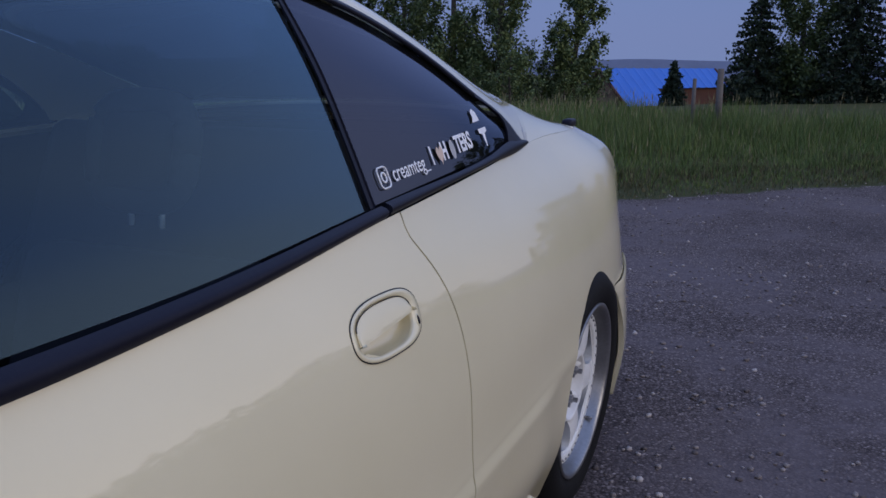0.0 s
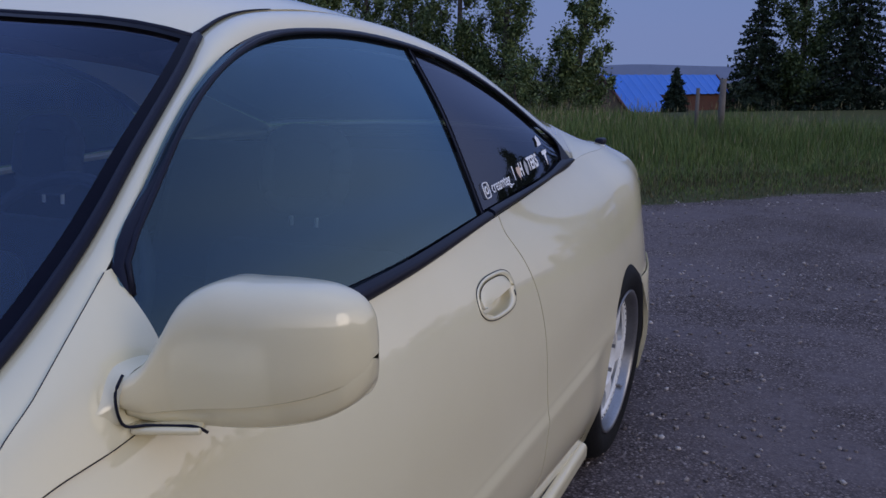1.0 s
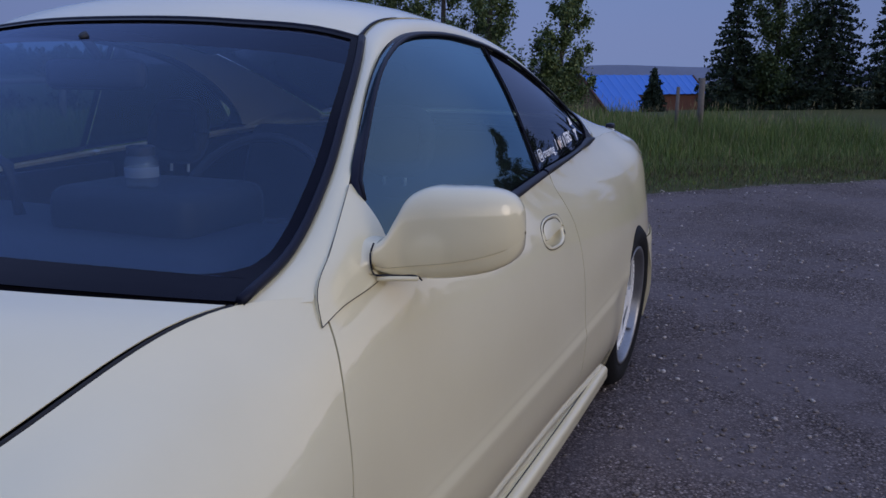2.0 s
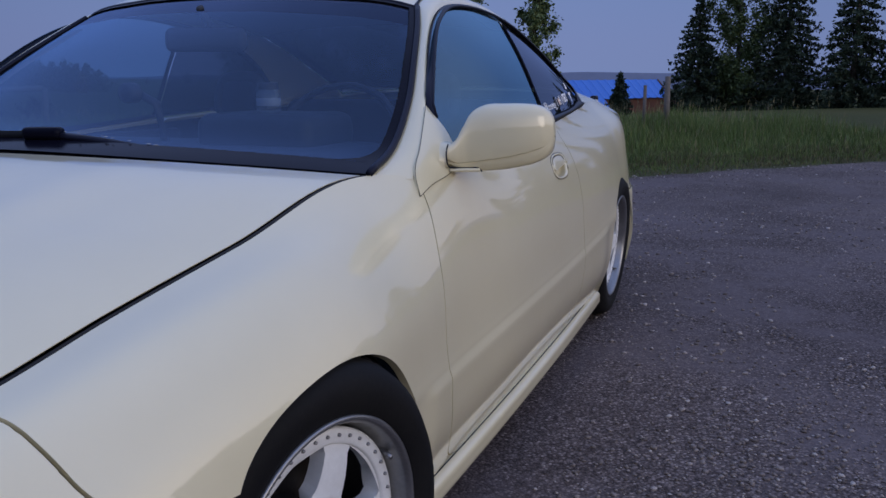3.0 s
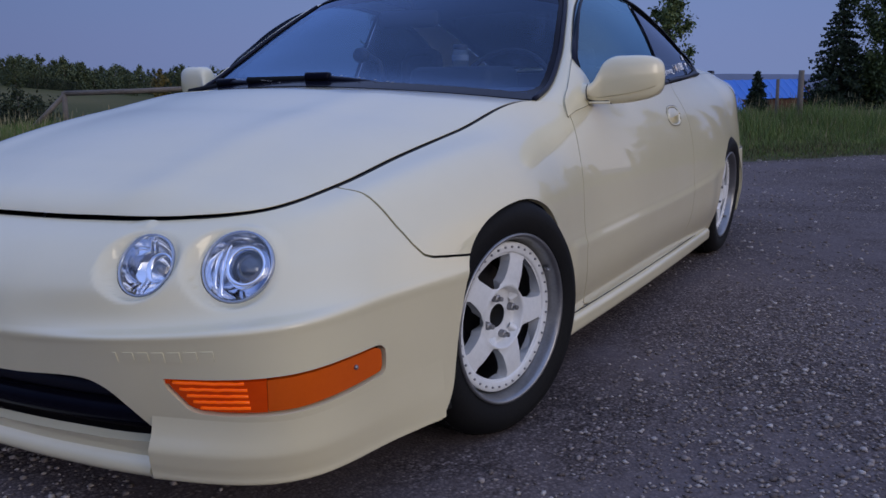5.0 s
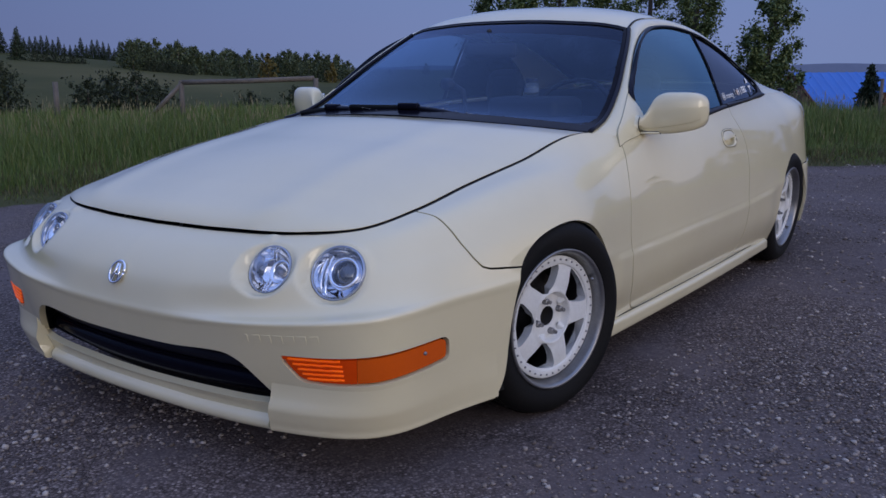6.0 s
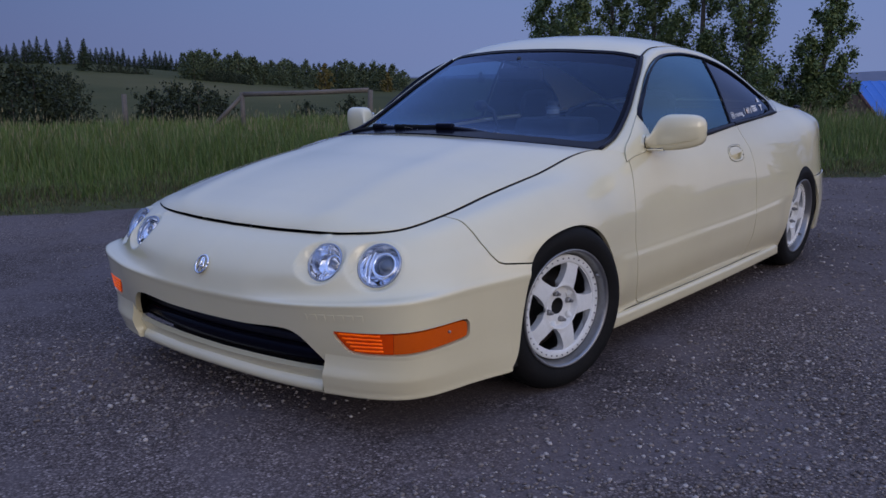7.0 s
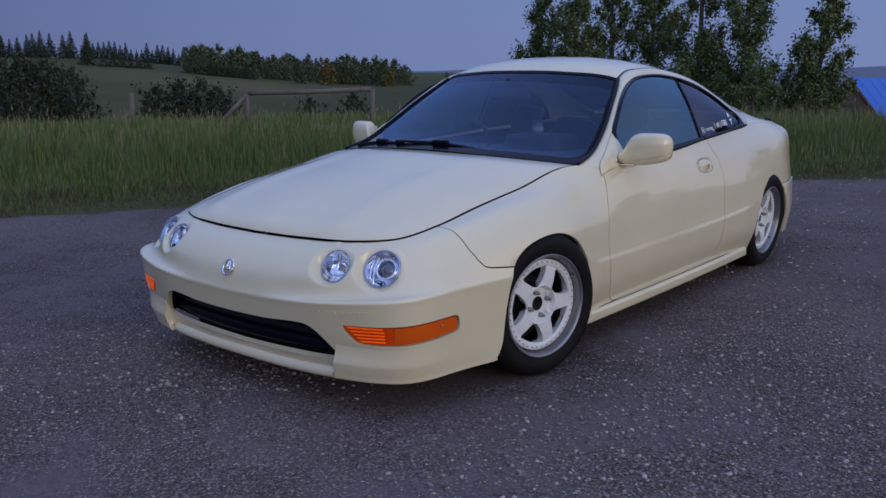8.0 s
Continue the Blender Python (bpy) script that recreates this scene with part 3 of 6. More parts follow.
# cowl and windscreen
RAIL_PTS = [(.533, 1.140, 1.162), (.520, 1.22, 1.190), (.512, 1.40, 1.212), (.510, 1.7, 1.203), (.512, 2.0, 1.158)]
RAIL = spline(RAIL_PTS)
WS_EDGE = [(.705, .470, .800), (.690, .61, .835), (.658, .775, .925), (.612, .925, 1.025), (.560, 1.075, 1.118), (.533, 1.140, 1.158)]
WS_L = spline(WS_EDGE)
WS_R = spline([(-x, y, z) for x, y, z in WS_EDGE])
WS_TOP = spline([(-.533, 1.140, 1.158), (-.50, 1.125, 1.168), (-.28, 1.062, 1.192), (0, 1.040, 1.199), (.28, 1.062, 1.192), (.50, 1.125, 1.168), (.533, 1.140, 1.158)])
WS_BOTTOM = spline([(-.705, .470, .800), (-.60, .405, .813), (-.30, .285, .838), (0, .255, .848), (.30, .285, .838), (.60, .405, .813), (.705, .470, .800)])
ws = coons(WS_BOTTOM, WS_TOP, WS_R, WS_L, (0, -.012, .010))


def inset(fn, u0, u1, v0, v1, lift=(0, 0, 0)):
    w = np.array(lift, float)
    return lambda u, v: fn(u0 + (u1 - u0) * u, v0 + (v1 - v0) * v) + w


glass = part("windscreen", grid(inset(ws, .010, .990, .07, .862), 40, 24), GLASS, car, "tinted windscreen glass")
glass.visible_shadow = False
glass = part("shade_band", grid(inset(ws, .010, .990, .862, .992), 40, 6), SHADE_BAND, car, "dark shade band along the top of the windscreen")
glass.visible_shadow = False


def build_frit():
    bm = grid(inset(ws, 0, 1, 0, .085, (0, -.003, .003)), 40, 4)
    grid(inset(ws, 0, 1, .984, 1, (0, -.003, .003)), 40, 2, bm)
    for u0, u1 in ((0, .016), (.984, 1)):
        grid(inset(ws, u0, u1, 0, 1, (0, -.003, .0035)), 3, 30, bm)
    # rounded lower corners
    for k in (0, 1):
        def corner(a, b):
            u, v = .016 + .05 * a, .085 + .10 * b * (1 - math.sqrt(max(0.0, 1 - (1 - a) ** 2)))
            return ws(u if k == 0 else 1 - u, v) + np.array((0, -.003, .0034))
        grid(corner, 10, 3, bm)
    return bm


part("windscreen_border", build_frit(), BLACK_GLOSS, car, "black windscreen surround")
for edge, s in ((WS_L, 1), (WS_R, -1)):
    part("windscreen_moulding", tube([edge(t / 24) + np.array((.004 * s, -.004, .005)) for t in range(25)], .008, 6), BLACK_TRIM, car, "black rubber moulding")
for s in (1, -1):
    part("roof_seam", tube([RAIL(t / 60) * np.array((s, 1, 1)) + np.array((-.003 * s, 0, .0035)) for t in range(0, 16)], .0035, 6, taper=.25), BLACK_TRIM, car, "short dark joint between roof and pillar")
part("windscreen_moulding", tube([WS_TOP(t / 24) + np.array((0, .002, .002)) for t in range(25)], .006, 6), BLACK_TRIM, car, "black rubber moulding")
part("cowl_panel", strip(lambda t: COWL(t) + np.array((0, .004, -.014)), lambda t: WS_BOTTOM(t) + np.array((0, .03, .006)), 40, m=3), BLACK_TRIM, car, "black plastic cowl panel")

# roof, pillars
RAIL_R = spline([(-x, y, z) for x, y, z in RAIL_PTS])
ROOF_REAR = spline([(-.512, 2.0, 1.158), (-.3, 2.04, 1.186), (0, 2.06, 1.196), (.3, 2.04, 1.186), (.512, 2.0, 1.158)])
roof_fn = coons(lambda t: WS_TOP(t) + np.array((0, .004, .003)), ROOF_REAR, RAIL_R, RAIL, (0, 0, .026), .75)
part("roof", flange(grid(inset(roof_fn, .006, .994, .004, 1), 40, 40), .02), PAINT, car)

OUTER_PTS = [(.700, .452, .795), (.690, .61, .835), (.658, .775, .925), (.612, .925, 1.025), (.560, 1.075, 1.118), (.533, 1.142, 1.160), (.519, 1.22, 1.190), (.511, 1.40, 1.212), (.509, 1.7, 1.203),
             (.511, 2.0, 1.158), (.522, 2.3, 1.078), (.543, 2.6, .985), (.562, 2.74, .945), (.588, 2.89, .905), (.615, 3.0, .876)]
FRAME_PTS = [(.755, .570, .784), (.735, .655, .842), (.700, .779, .922), (.652, .909, 1.012), (.603, 1.062, 1.107), (.590, 1.12, 1.137), (.578, 1.20, 1.163), (.568, 1.40, 1.183), (.574, 1.69, 1.168),
             (.588, 1.99, 1.112), (.632, 2.275, 1.000), (.676, 2.425, .912), (.699, 2.48, .867), (.683, 2.60, .874), (.632, 3.0, .868)]
pillar_out, pillar_in = sweep_param(OUTER_PTS), sweep_param(FRAME_PTS)


def pillar_point(u, v):
    t = 14 * u
    a, b = pillar_out(t), (pillar_in(t) if t < 12 else LINE_TOP(11.63 + (t - 12) / 2 * 1.37) + np.array((.0005, 0, .0005)))
    p = a * (1 - v) + b * v
    swell = .012 * 4 * v * (1 - v) * min(1, 4 * u) * (1 if u < .7 else max(.2, 1 - (u - .7) * 2))
    n = np.array((.75, -.2, .6)) if t < 5 else np.array((.72, 0, .69))
    return p + n * swell


for s in (1, -1):
    b = grid(pillar_point, 110, 8, flip=True)
    part("side_frame", mirrored(b) if s < 0 else b, PAINT, car, "cream windscreen pillar, roof rail and rear pillar")

# hatch glass and tail deck
HATCH_PTS = [(.505, 2.012, 1.156), (.518, 2.3, 1.076), (.538, 2.6, .984), (.575, 2.88, .908)]
hatch_fn = coons(lambda t: ROOF_REAR(t) + np.array((0, .008, -.001)), spline([(-.575, 2.88, .908), (-.3, 2.99, .925), (0, 3.03, .93), (.3, 2.99, .925), (.575, 2.88, .908)]),
                 spline([(-x, y, z) for x, y, z in HATCH_PTS]), spline(HATCH_PTS), (0, 0, .03))
rear_glass = part("rear_glass", grid(inset(hatch_fn, .04, .96, .03, .96), 24, 24), REAR_GLASS, car, "dark tinted hatch glass")
frame_bm = grid(inset(hatch_fn, 0, .05, 0, 1, (0, 0, .003)), 3, 24)
grid(inset(hatch_fn, .95, 1, 0, 1, (0, 0, .003)), 3, 24, frame_bm)
grid(inset(hatch_fn, 0, 1, 0, .04, (0, 0, .0025)), 24, 3, frame_bm)
grid(inset(hatch_fn, 0, 1, .95, 1, (0, 0, .0025)), 24, 3, frame_bm)
part("rear_glass_border", frame_bm, BLACK_GLOSS, car, "black hatch glass border")
TAIL_FRONT = spline([(-.660, 2.98, .874), (-.58, 2.89, .896), (-.3, 3.0, .921), (0, 3.035, .926), (.3, 3.0, .921), (.58, 2.89, .896), (.660, 2.98, .874)])
part("tailgate", flange(strip(TAIL_FRONT, (lambda t: np.array(LINE_TOP(16 - abs(2 * t - 1) * 3)) * np.array((1 if t > .5 else -1, 1, 1))), 60, m=6, bow=(0, 0, .003)), .01), PAINT, car)
part("rear_washer_nozzle", rounded_box(.03, .055, .022, .008, 3, (.628, 3.05, .882)), BLACK_TRIM, car, "small black rubber nozzle")

# side windows
BELT_PTS = [(.757, .770, .826), (.763, 1.0, .827), (.762, 1.28, .830), (.746, 1.672, .849)]
G_FRONT = [(.757, .768, .826), (.733, .776, .88), (.700, .788, .928), (.674, .862, .989), (.650, .935, 1.047), (.606, 1.098, 1.135), (.593, 1.175, 1.158)]
G_TOP = [(.593, 1.175, 1.158), (.582, 1.349, 1.177), (.585, 1.50, 1.174), (.593, 1.662, 1.160)]
G_REAR = [(.746, 1.672, .849), (.715, 1.674, .92), (.660, 1.672, 1.04), (.593, 1.662, 1.160)]
Q_FRONT = [(.742, 1.696, .851), (.712, 1.697, .92), (.658, 1.694, 1.04), (.591, 1.684, 1.158)]
Q_TOP = [(.591, 1.684, 1.158), (.600, 1.97, 1.101), (.641, 2.235, .998), (.688, 2.372, .905)]
Q_BOTTOM = [(.742, 1.696, .851), (.726, 2.0, .864), (.706, 2.28, .874), (.698, 2.345, .878)]


def flip_x(pts):
    return [(-x, y, z) for x, y, z in pts]


def side_window(pts_bottom, pts_top, pts_left, pts_right, s, bulge):
    q = (lambda p: p) if s > 0 else flip_x
    return coons(spline(q(pts_bottom)), spline(q(pts_top)), spline(q(pts_left)), spline(q(pts_right)), (bulge * s, 0, bulge * .4))


for s in (1, -1):
    q = (lambda p: p) if s > 0 else flip_x
    pane = part("door_glass", grid(side_window(BELT_PTS, G_TOP, G_FRONT, G_REAR, s, .012), 30, 24, flip=s < 0), SIDE_GLASS, PANELS["doorleft" if s > 0 else "doorright"], "dusty door window, wound up")
    pane.visible_shadow = False
    pane = part("quarter_glass", grid(side_window(Q_BOTTOM, Q_TOP, Q_FRONT, [(.698, 2.345, .878), (.695, 2.36, .89), (.688, 2.372, .905)], s, .008), 20, 20, flip=s < 0), REAR_GLASS, car, "tinted quarter window")
    pane.visible_shadow = False
    # black frame round both panes
    front_o = spline(q([(.712, .781, .894), (.7015, .780, .914), (.699, .785, .922), (.652, .909, 1.012), (.603, 1.062, 1.107), (.578, 1.20, 1.163), (.568, 1.40, 1.183), (.574, 1.69, 1.168), (.588, 1.99, 1.112), (.632, 2.275, 1.000), (.676, 2.425, .912), (.697, 2.475, .870)]))
    front_i = spline(q([(.718, .792, .890), (.7085, .795, .911), (.7045, .806, .924), (.6815, .874, .982), (.658, .945, 1.042), (.612, 1.110, 1.126), (.598, 1.200, 1.152), (.588, 1.40, 1.168), (.598, 1.66, 1.150), (.606, 1.96, 1.094), (.645, 2.22, .994), (.685, 2.37, .905), (.696, 2.352, .880)]))
    off = np.array((.007 * s, 0, .004))
    wide_i = front_i
    front_i = lambda t, f=wide_i, o=front_o: f(t) * .66 + o(t) * .34 if t < .80 else f(t) * (.66 + .34 * (t - .8) / .2) + o(t) * (.34 - .34 * (t - .8) / .2)
    b = strip(lambda t: front_o(t) + off * .2, lambda t: front_i(t) + off, 60, m=3, flip=s > 0, bow=(.004 * s, 0, .003))
    part("window_frame", flange(b, .004), BLACK_TRIM, car, "black rubber window frame")
    part("window_seal", tube([front_i(t / 50) + off * 1.1 for t in range(0, 46)], .004, 6), BLACK_TRIM, car, "black rubber seal")
    post = strip(spline(q([(x + .0025, y + .002, z) for x, y, z in G_REAR])), spline(q([(x + .0025, y - .002, z) for x, y, z in Q_FRONT])), 20, m=2, flip=s < 0, bow=(.002 * s, 0, 0))
    part("window_post", flange(post, .003), BLACK_TRIM, car, "black post between the side windows")
    low = sweep_param([(.765, .785, .803), (.777, 1.0, .797), (.775, 1.28, .804), (.758, 1.70, .833)])
    high = sweep_param([(.758, .785, .826), (.767, 1.0, .824), (.766, 1.28, .829), (.749, 1.70, .852)])
    k = np.array((s, 1, 1))
    part("belt_moulding", flange(strip(lambda t: (low(3 * t) + np.array((.003, 0, .002))) * k, lambda t: (high(3 * t) + np.array((.004, 0, 0))) * k, 30, m=4, flip=s < 0, bow=(.009 * s, 0, .002)), .012), BLACK_TRIM, PANELS["doorleft" if s > 0 else "doorright"], "black belt moulding")
    low2 = sweep_param([(.758, 1.712, .836), (.722, 2.2, .857), (.705, 2.40, .862), (.694, 2.485, .868)])
    high2 = sweep_param([(.749, 1.712, .855), (.716, 2.2, .873), (.696, 2.38, .888), (.689, 2.47, .882)])
    part("belt_moulding", flange(strip(lambda t: (low2(3 * t) + np.array((.003, 0, .002))) * k, lambda t: (high2(3 * t) + np.array((.004, 0, 0))) * k, 24, m=4, flip=s < 0, bow=(.008 * s, 0, .002)), .012), BLACK_TRIM, car, "black belt moulding")
    # mirror sail: a triangle from the belt up to the pillar, swelling into the mirror's foot
    low_edge = [side_spot(y, z)[0] + Vector((.003, 0, 0)) for y, z in ((.562, .752), (.62, .764), (.70, .780), (.785, .798))]
    edge_pts = [tuple(p) for p in low_edge]
    sail_low = spline(q(edge_pts))
    front_edge = q([edge_pts[0], (.7585, .577, .790), (.739, .650, .842), (.704, .772, .922)])
    sail_front = spline(front_edge)
    sail = grid(coons(sail_low, spline(q([(.703, .772, .920), (.702, .779, .921), (.701, .785, .922)])), sail_front,
                      spline(q([edge_pts[-1], (.752, .787, .86), (.701, .785, .922)])), (.006 * s, 0, 0)), 18, 16, flip=s < 0)
    sail_part = part("mirror_sail", flange(sail, .012), PAINT, PANELS["doorleft" if s > 0 else "doorright"], "cream triangular mirror base")
    for f in (sail_low, sail_front):
        part("sail_seam", tube([f(t / 20) + np.array((.0006 * s, -.001, -.001)) for t in range(21)], .0006, 5), BLACK_TRIM, sail_part, "dark seam along the mirror base")


# side skirts
def skirt(s):
    prof = [(.790, .174), (.815, .1735), (.832, .170), (.8365, .164), (.8365, .146), (.833, .124), (.80, .112)]
    f = sweep_param([(a, 0, b) for a, b in prof])

    def g(u, v):
        p = f(v * 6)
        y = .365 + 1.885 * u
        p[0] += -.012 * (2 * u - 1) ** 2 + .004
        p[1] = y + (.015 if u < .5 else -.01) * (p[2] - .135) / .03
        p[0] *= s
        return p
    return flange(grid(g, 40, 18, flip=s > 0), .03)


for s in (1, -1):
    sk = part("side_skirt", skirt(s), PAINT, car, "cream side skirt")
    part("skirt_seam", tube([(s * (.8205 - .010 * (2 * t / 30 - 1) ** 2), .400 + 1.82 * t / 30, .1745) for t in range(31)], .0014, 6), BLACK_TRIM, sk, "dark joint above the skirt")


# ---- wheels ----
SHARED = {}
ROTOR = surface("dull_rotor", (0.030, 0.026, 0.024), (0.055, 0.048, 0.044), 18, (0.5, 0.7), metal=0.5)


def build_wheel(m, side, kids_label=""):
    """A white five-spoke alloy on a low tyre; +x is its outer face. m places it."""
    hub = thing("wheel", "", "")
    for key in ("label", "category"):
        if key in hub:
            del hub[key]
    hub.parent = car
    hub.matrix_basis = m
    R = .2915
    part("tyre", lathe([(-.150, .192), (-.155, .215), (-.150, .255), (-.128, .279), (-.10, R), (-.055, R + .001), (-.020, R), (.003, .283), (.020, .266), (.025, .244), (.018, .222), (.012, .208), (.004, .203)], 72), RUBBER, hub, "low-profile black tyre with bare sidewall")
    tread = bmesh.new()
    for k in range(60):
        a = 2 * math.pi * k / 60
        for x0, w in ((-.118, .030), (-.080, .028), (-.042, .028)):
            t = rounded_box(w, .022, .006, .002, 1)
            bmesh.ops.transform(t, matrix=Matrix.Rotation(a + x0 * 2, 4, "X") @ Matrix.Translation((x0, 0, R + .001)), verts=t.verts)
            me = bpy.data.meshes.new("joining")
            t.to_mesh(me)
            t.free()
            tread.from_mesh(me)
            bpy.data.meshes.remove(me)
    part("tread", tread, RUBBER, hub, "worn tyre tread blocks", smooth=False)
    part("rim_lip", lathe([(.003, .202), (.010, .2095), (.016, .2102), (.019, .206), (.016, .2010), (.008, .1965), (-.004, .1950), (-.014, .1915), (-.020, .189), (-.024, .187), (-.15, .183), (-.15, .186), (-.03, .190), (-.02, .193), (-.002, .198)], 72, closed=True), ALUMINIUM, hub, "polished aluminium outer lip")
    # star: five broad spokes cut out of one face
    bm = bmesh.new()
    N, rings = 150, [.0295, .045, .060, .066, .070, .074, .078, .083, .098, .114, .131, .147, .158, .162]
    def rad_x(r, a):
        w = (a * 5 / (2 * math.pi)) % 1.0
        w = min(w, 1 - w) * 2
        base = -.020 + .010 * math.exp(-((r - .112) / .055) ** 2)
        if r < .079:
            base = -.036 if r < .068 else (-.034 if r < .072 else (-.016 if r < .076 else -.011))
        if r > .157:
            base = -.016
        return base - .010 * (w**2) * (1 if .080 < r < .156 else 0)
    vv = [[bm.verts.new((rad_x(r, 2 * math.pi * k / N), r * math.sin(2 * math.pi * k / N), r * math.cos(2 * math.pi * k / N))) for k in range(N)] for r in rings]
    for i in range(len(rings) - 1):
        for k in range(N):
            bm.faces.new((vv[i][k], vv[i][(k + 1) % N], vv[i + 1][(k + 1) % N], vv[i + 1][k]))
    bmesh.ops.recalc_face_normals(bm, faces=bm.faces)
    if sum(f.normal.x for f in bm.faces) < 0:
        bmesh.ops.reverse_faces(bm, faces=bm.faces)
    for k in range(5):
        a = 2 * math.pi * (k + .5) / 5
        tri = smooth_poly([(.080, 0), (.089, -.022), (.114, -.046), (.1395, -.066), (.1475, -.052), (.1550, 0), (.1475, .052), (.1395, .066), (.114, .046), (.089, .022)], 5)
        rot = np.array([(math.cos(a) * p - math.sin(a) * q, math.sin(a) * p + math.cos(a) * q) for p, q in tri])
        carve(bm, lambda p, rot=rot: signed(rot, p[:, [2, 1]]), 0.0).free()
    flange(bm, .030)
    part("wheel_face", bm, WHEEL_WHITE, hub, "white five-spoke wheel face")
    part("rim_flange", lathe([(-.018, .158), (-.013, .160), (-.011, .163), (-.011, .182), (-.014, .185), (-.022, .185)], 72), WHEEL_WHITE, hub, "white bolted rim flange")
    for k in range(40):
        a = 2 * math.pi * (k + .3) / 40
        if "rim_bolt" not in SHARED:
            dot = bmesh.new()
            bmesh.ops.create_cone(dot, segments=8, radius1=.0032, radius2=.0026, depth=.004, cap_ends=True, matrix=Matrix.Rotation(math.pi / 2, 4, "Y"))
            b = part("rim_bolt", dot, STEEL, hub)
            SHARED["rim_bolt"] = b.data
        else:
            b = new("rim_bolt", SHARED["rim_bolt"])
            b.parent = hub
        b.location = (-.0095, .1735 * math.cos(a), .1735 * math.sin(a))
    part("hub_bore", lathe([(-.036, .0305), (-.042, .027), (-.075, .0265), (-.077, .001)], 32), DARK, hub, "open black hub bore")
    for k in range(4):
        a = radians(54) + math.pi / 2 * k
        c = (0, .050 * math.cos(a), .050 * math.sin(a))
        nut = lathe([(-.044, .001), (-.044, .0105), (-.028, .0105), (-.022, .0098), (-.020, .0062), (-.010, .006), (-.009, .001)], 8)
        bmesh.ops.translate(nut, vec=c, verts=nut.verts)
        part("wheel_nut", nut, STEEL, hub, "grey wheel nut on a long stud", smooth=False)
    valve = tube([(-.020, .177, -.073), (-.004, .173, -.072), (.006, .169, -.071)], .0042, 8)
    part("valve", valve, STEEL, hub)
    part("brake_disc", lathe([(-.10, .03), (-.10, .125), (-.115, .125), (-.115, .03)], 40, closed=True), ROTOR, hub, "dull dark brake disc")
    part("drum", lathe([(-.09, .001), (-.09, .062), (-.13, .066), (-.15, .15), (-.155, .15)], 32), DARK, hub)
    return hub


WHEEL_X = .845
build_wheel(pose(WHEEL_X, .0, .2925, 0, 1.0, -12) @ pose(0, 0, 0, 53), 1)
build_wheel(pose(WHEEL_X - .030, 2.575, .2915, 0, 4.0, 0) @ pose(0, 0, 0, -20), 1)
build_wheel(pose(-WHEEL_X, .0, .2925, 0, -1.0, 168), -1)
build_wheel(pose(-WHEEL_X + .006, 2.57, .2915, 0, -2.0, 180), -1)


# ---- mirrors ----
def mirror_ring(x, z0, z1, y0, y1, zg):
    """The upright section of the housing: crowned top, full brow, a stepped-back lower lip, flat back."""
    D, out = y1 - y0, []
    zm, ya = z0 + .46 * (z1 - z0), y1 - .42 * D
    out += [(y1, zm), (y1, z1 - .016), (y1 - .10 * D, z1 - .004), (y1 - .22 * D, z1)]
    for k in range(13):
        t = math.pi / 2 * k / 12
        out.append((ya + (y0 - ya) * math.sin(t) ** .66, zm + (z1 - zm) * math.cos(t) ** .58))
    step, fade = len(out) + 2, 1 - ease(.950, .976, x)
    out += [(y0 + .012 * D, zm * .6 + zg * .4), (y0 + .04 * D, zm * .25 + zg * .75), (y0 + .07 * D, zg + .001), (y0 + .07 * D + .0045 * fade, zg - .0008), (y0 + .07 * D + .0048 * fade, zg - .003)]
    low = min(z0, zg - .004)
    out += [(y0 + .16 * D, low * .7 + zg * .3 - .001), (y0 + .30 * D, low + .001), (y0 + .55 * D, low), (y1 - .08 * D, low), (y1, low + .010)]
    return [(x, y, z) for y, z in out], step


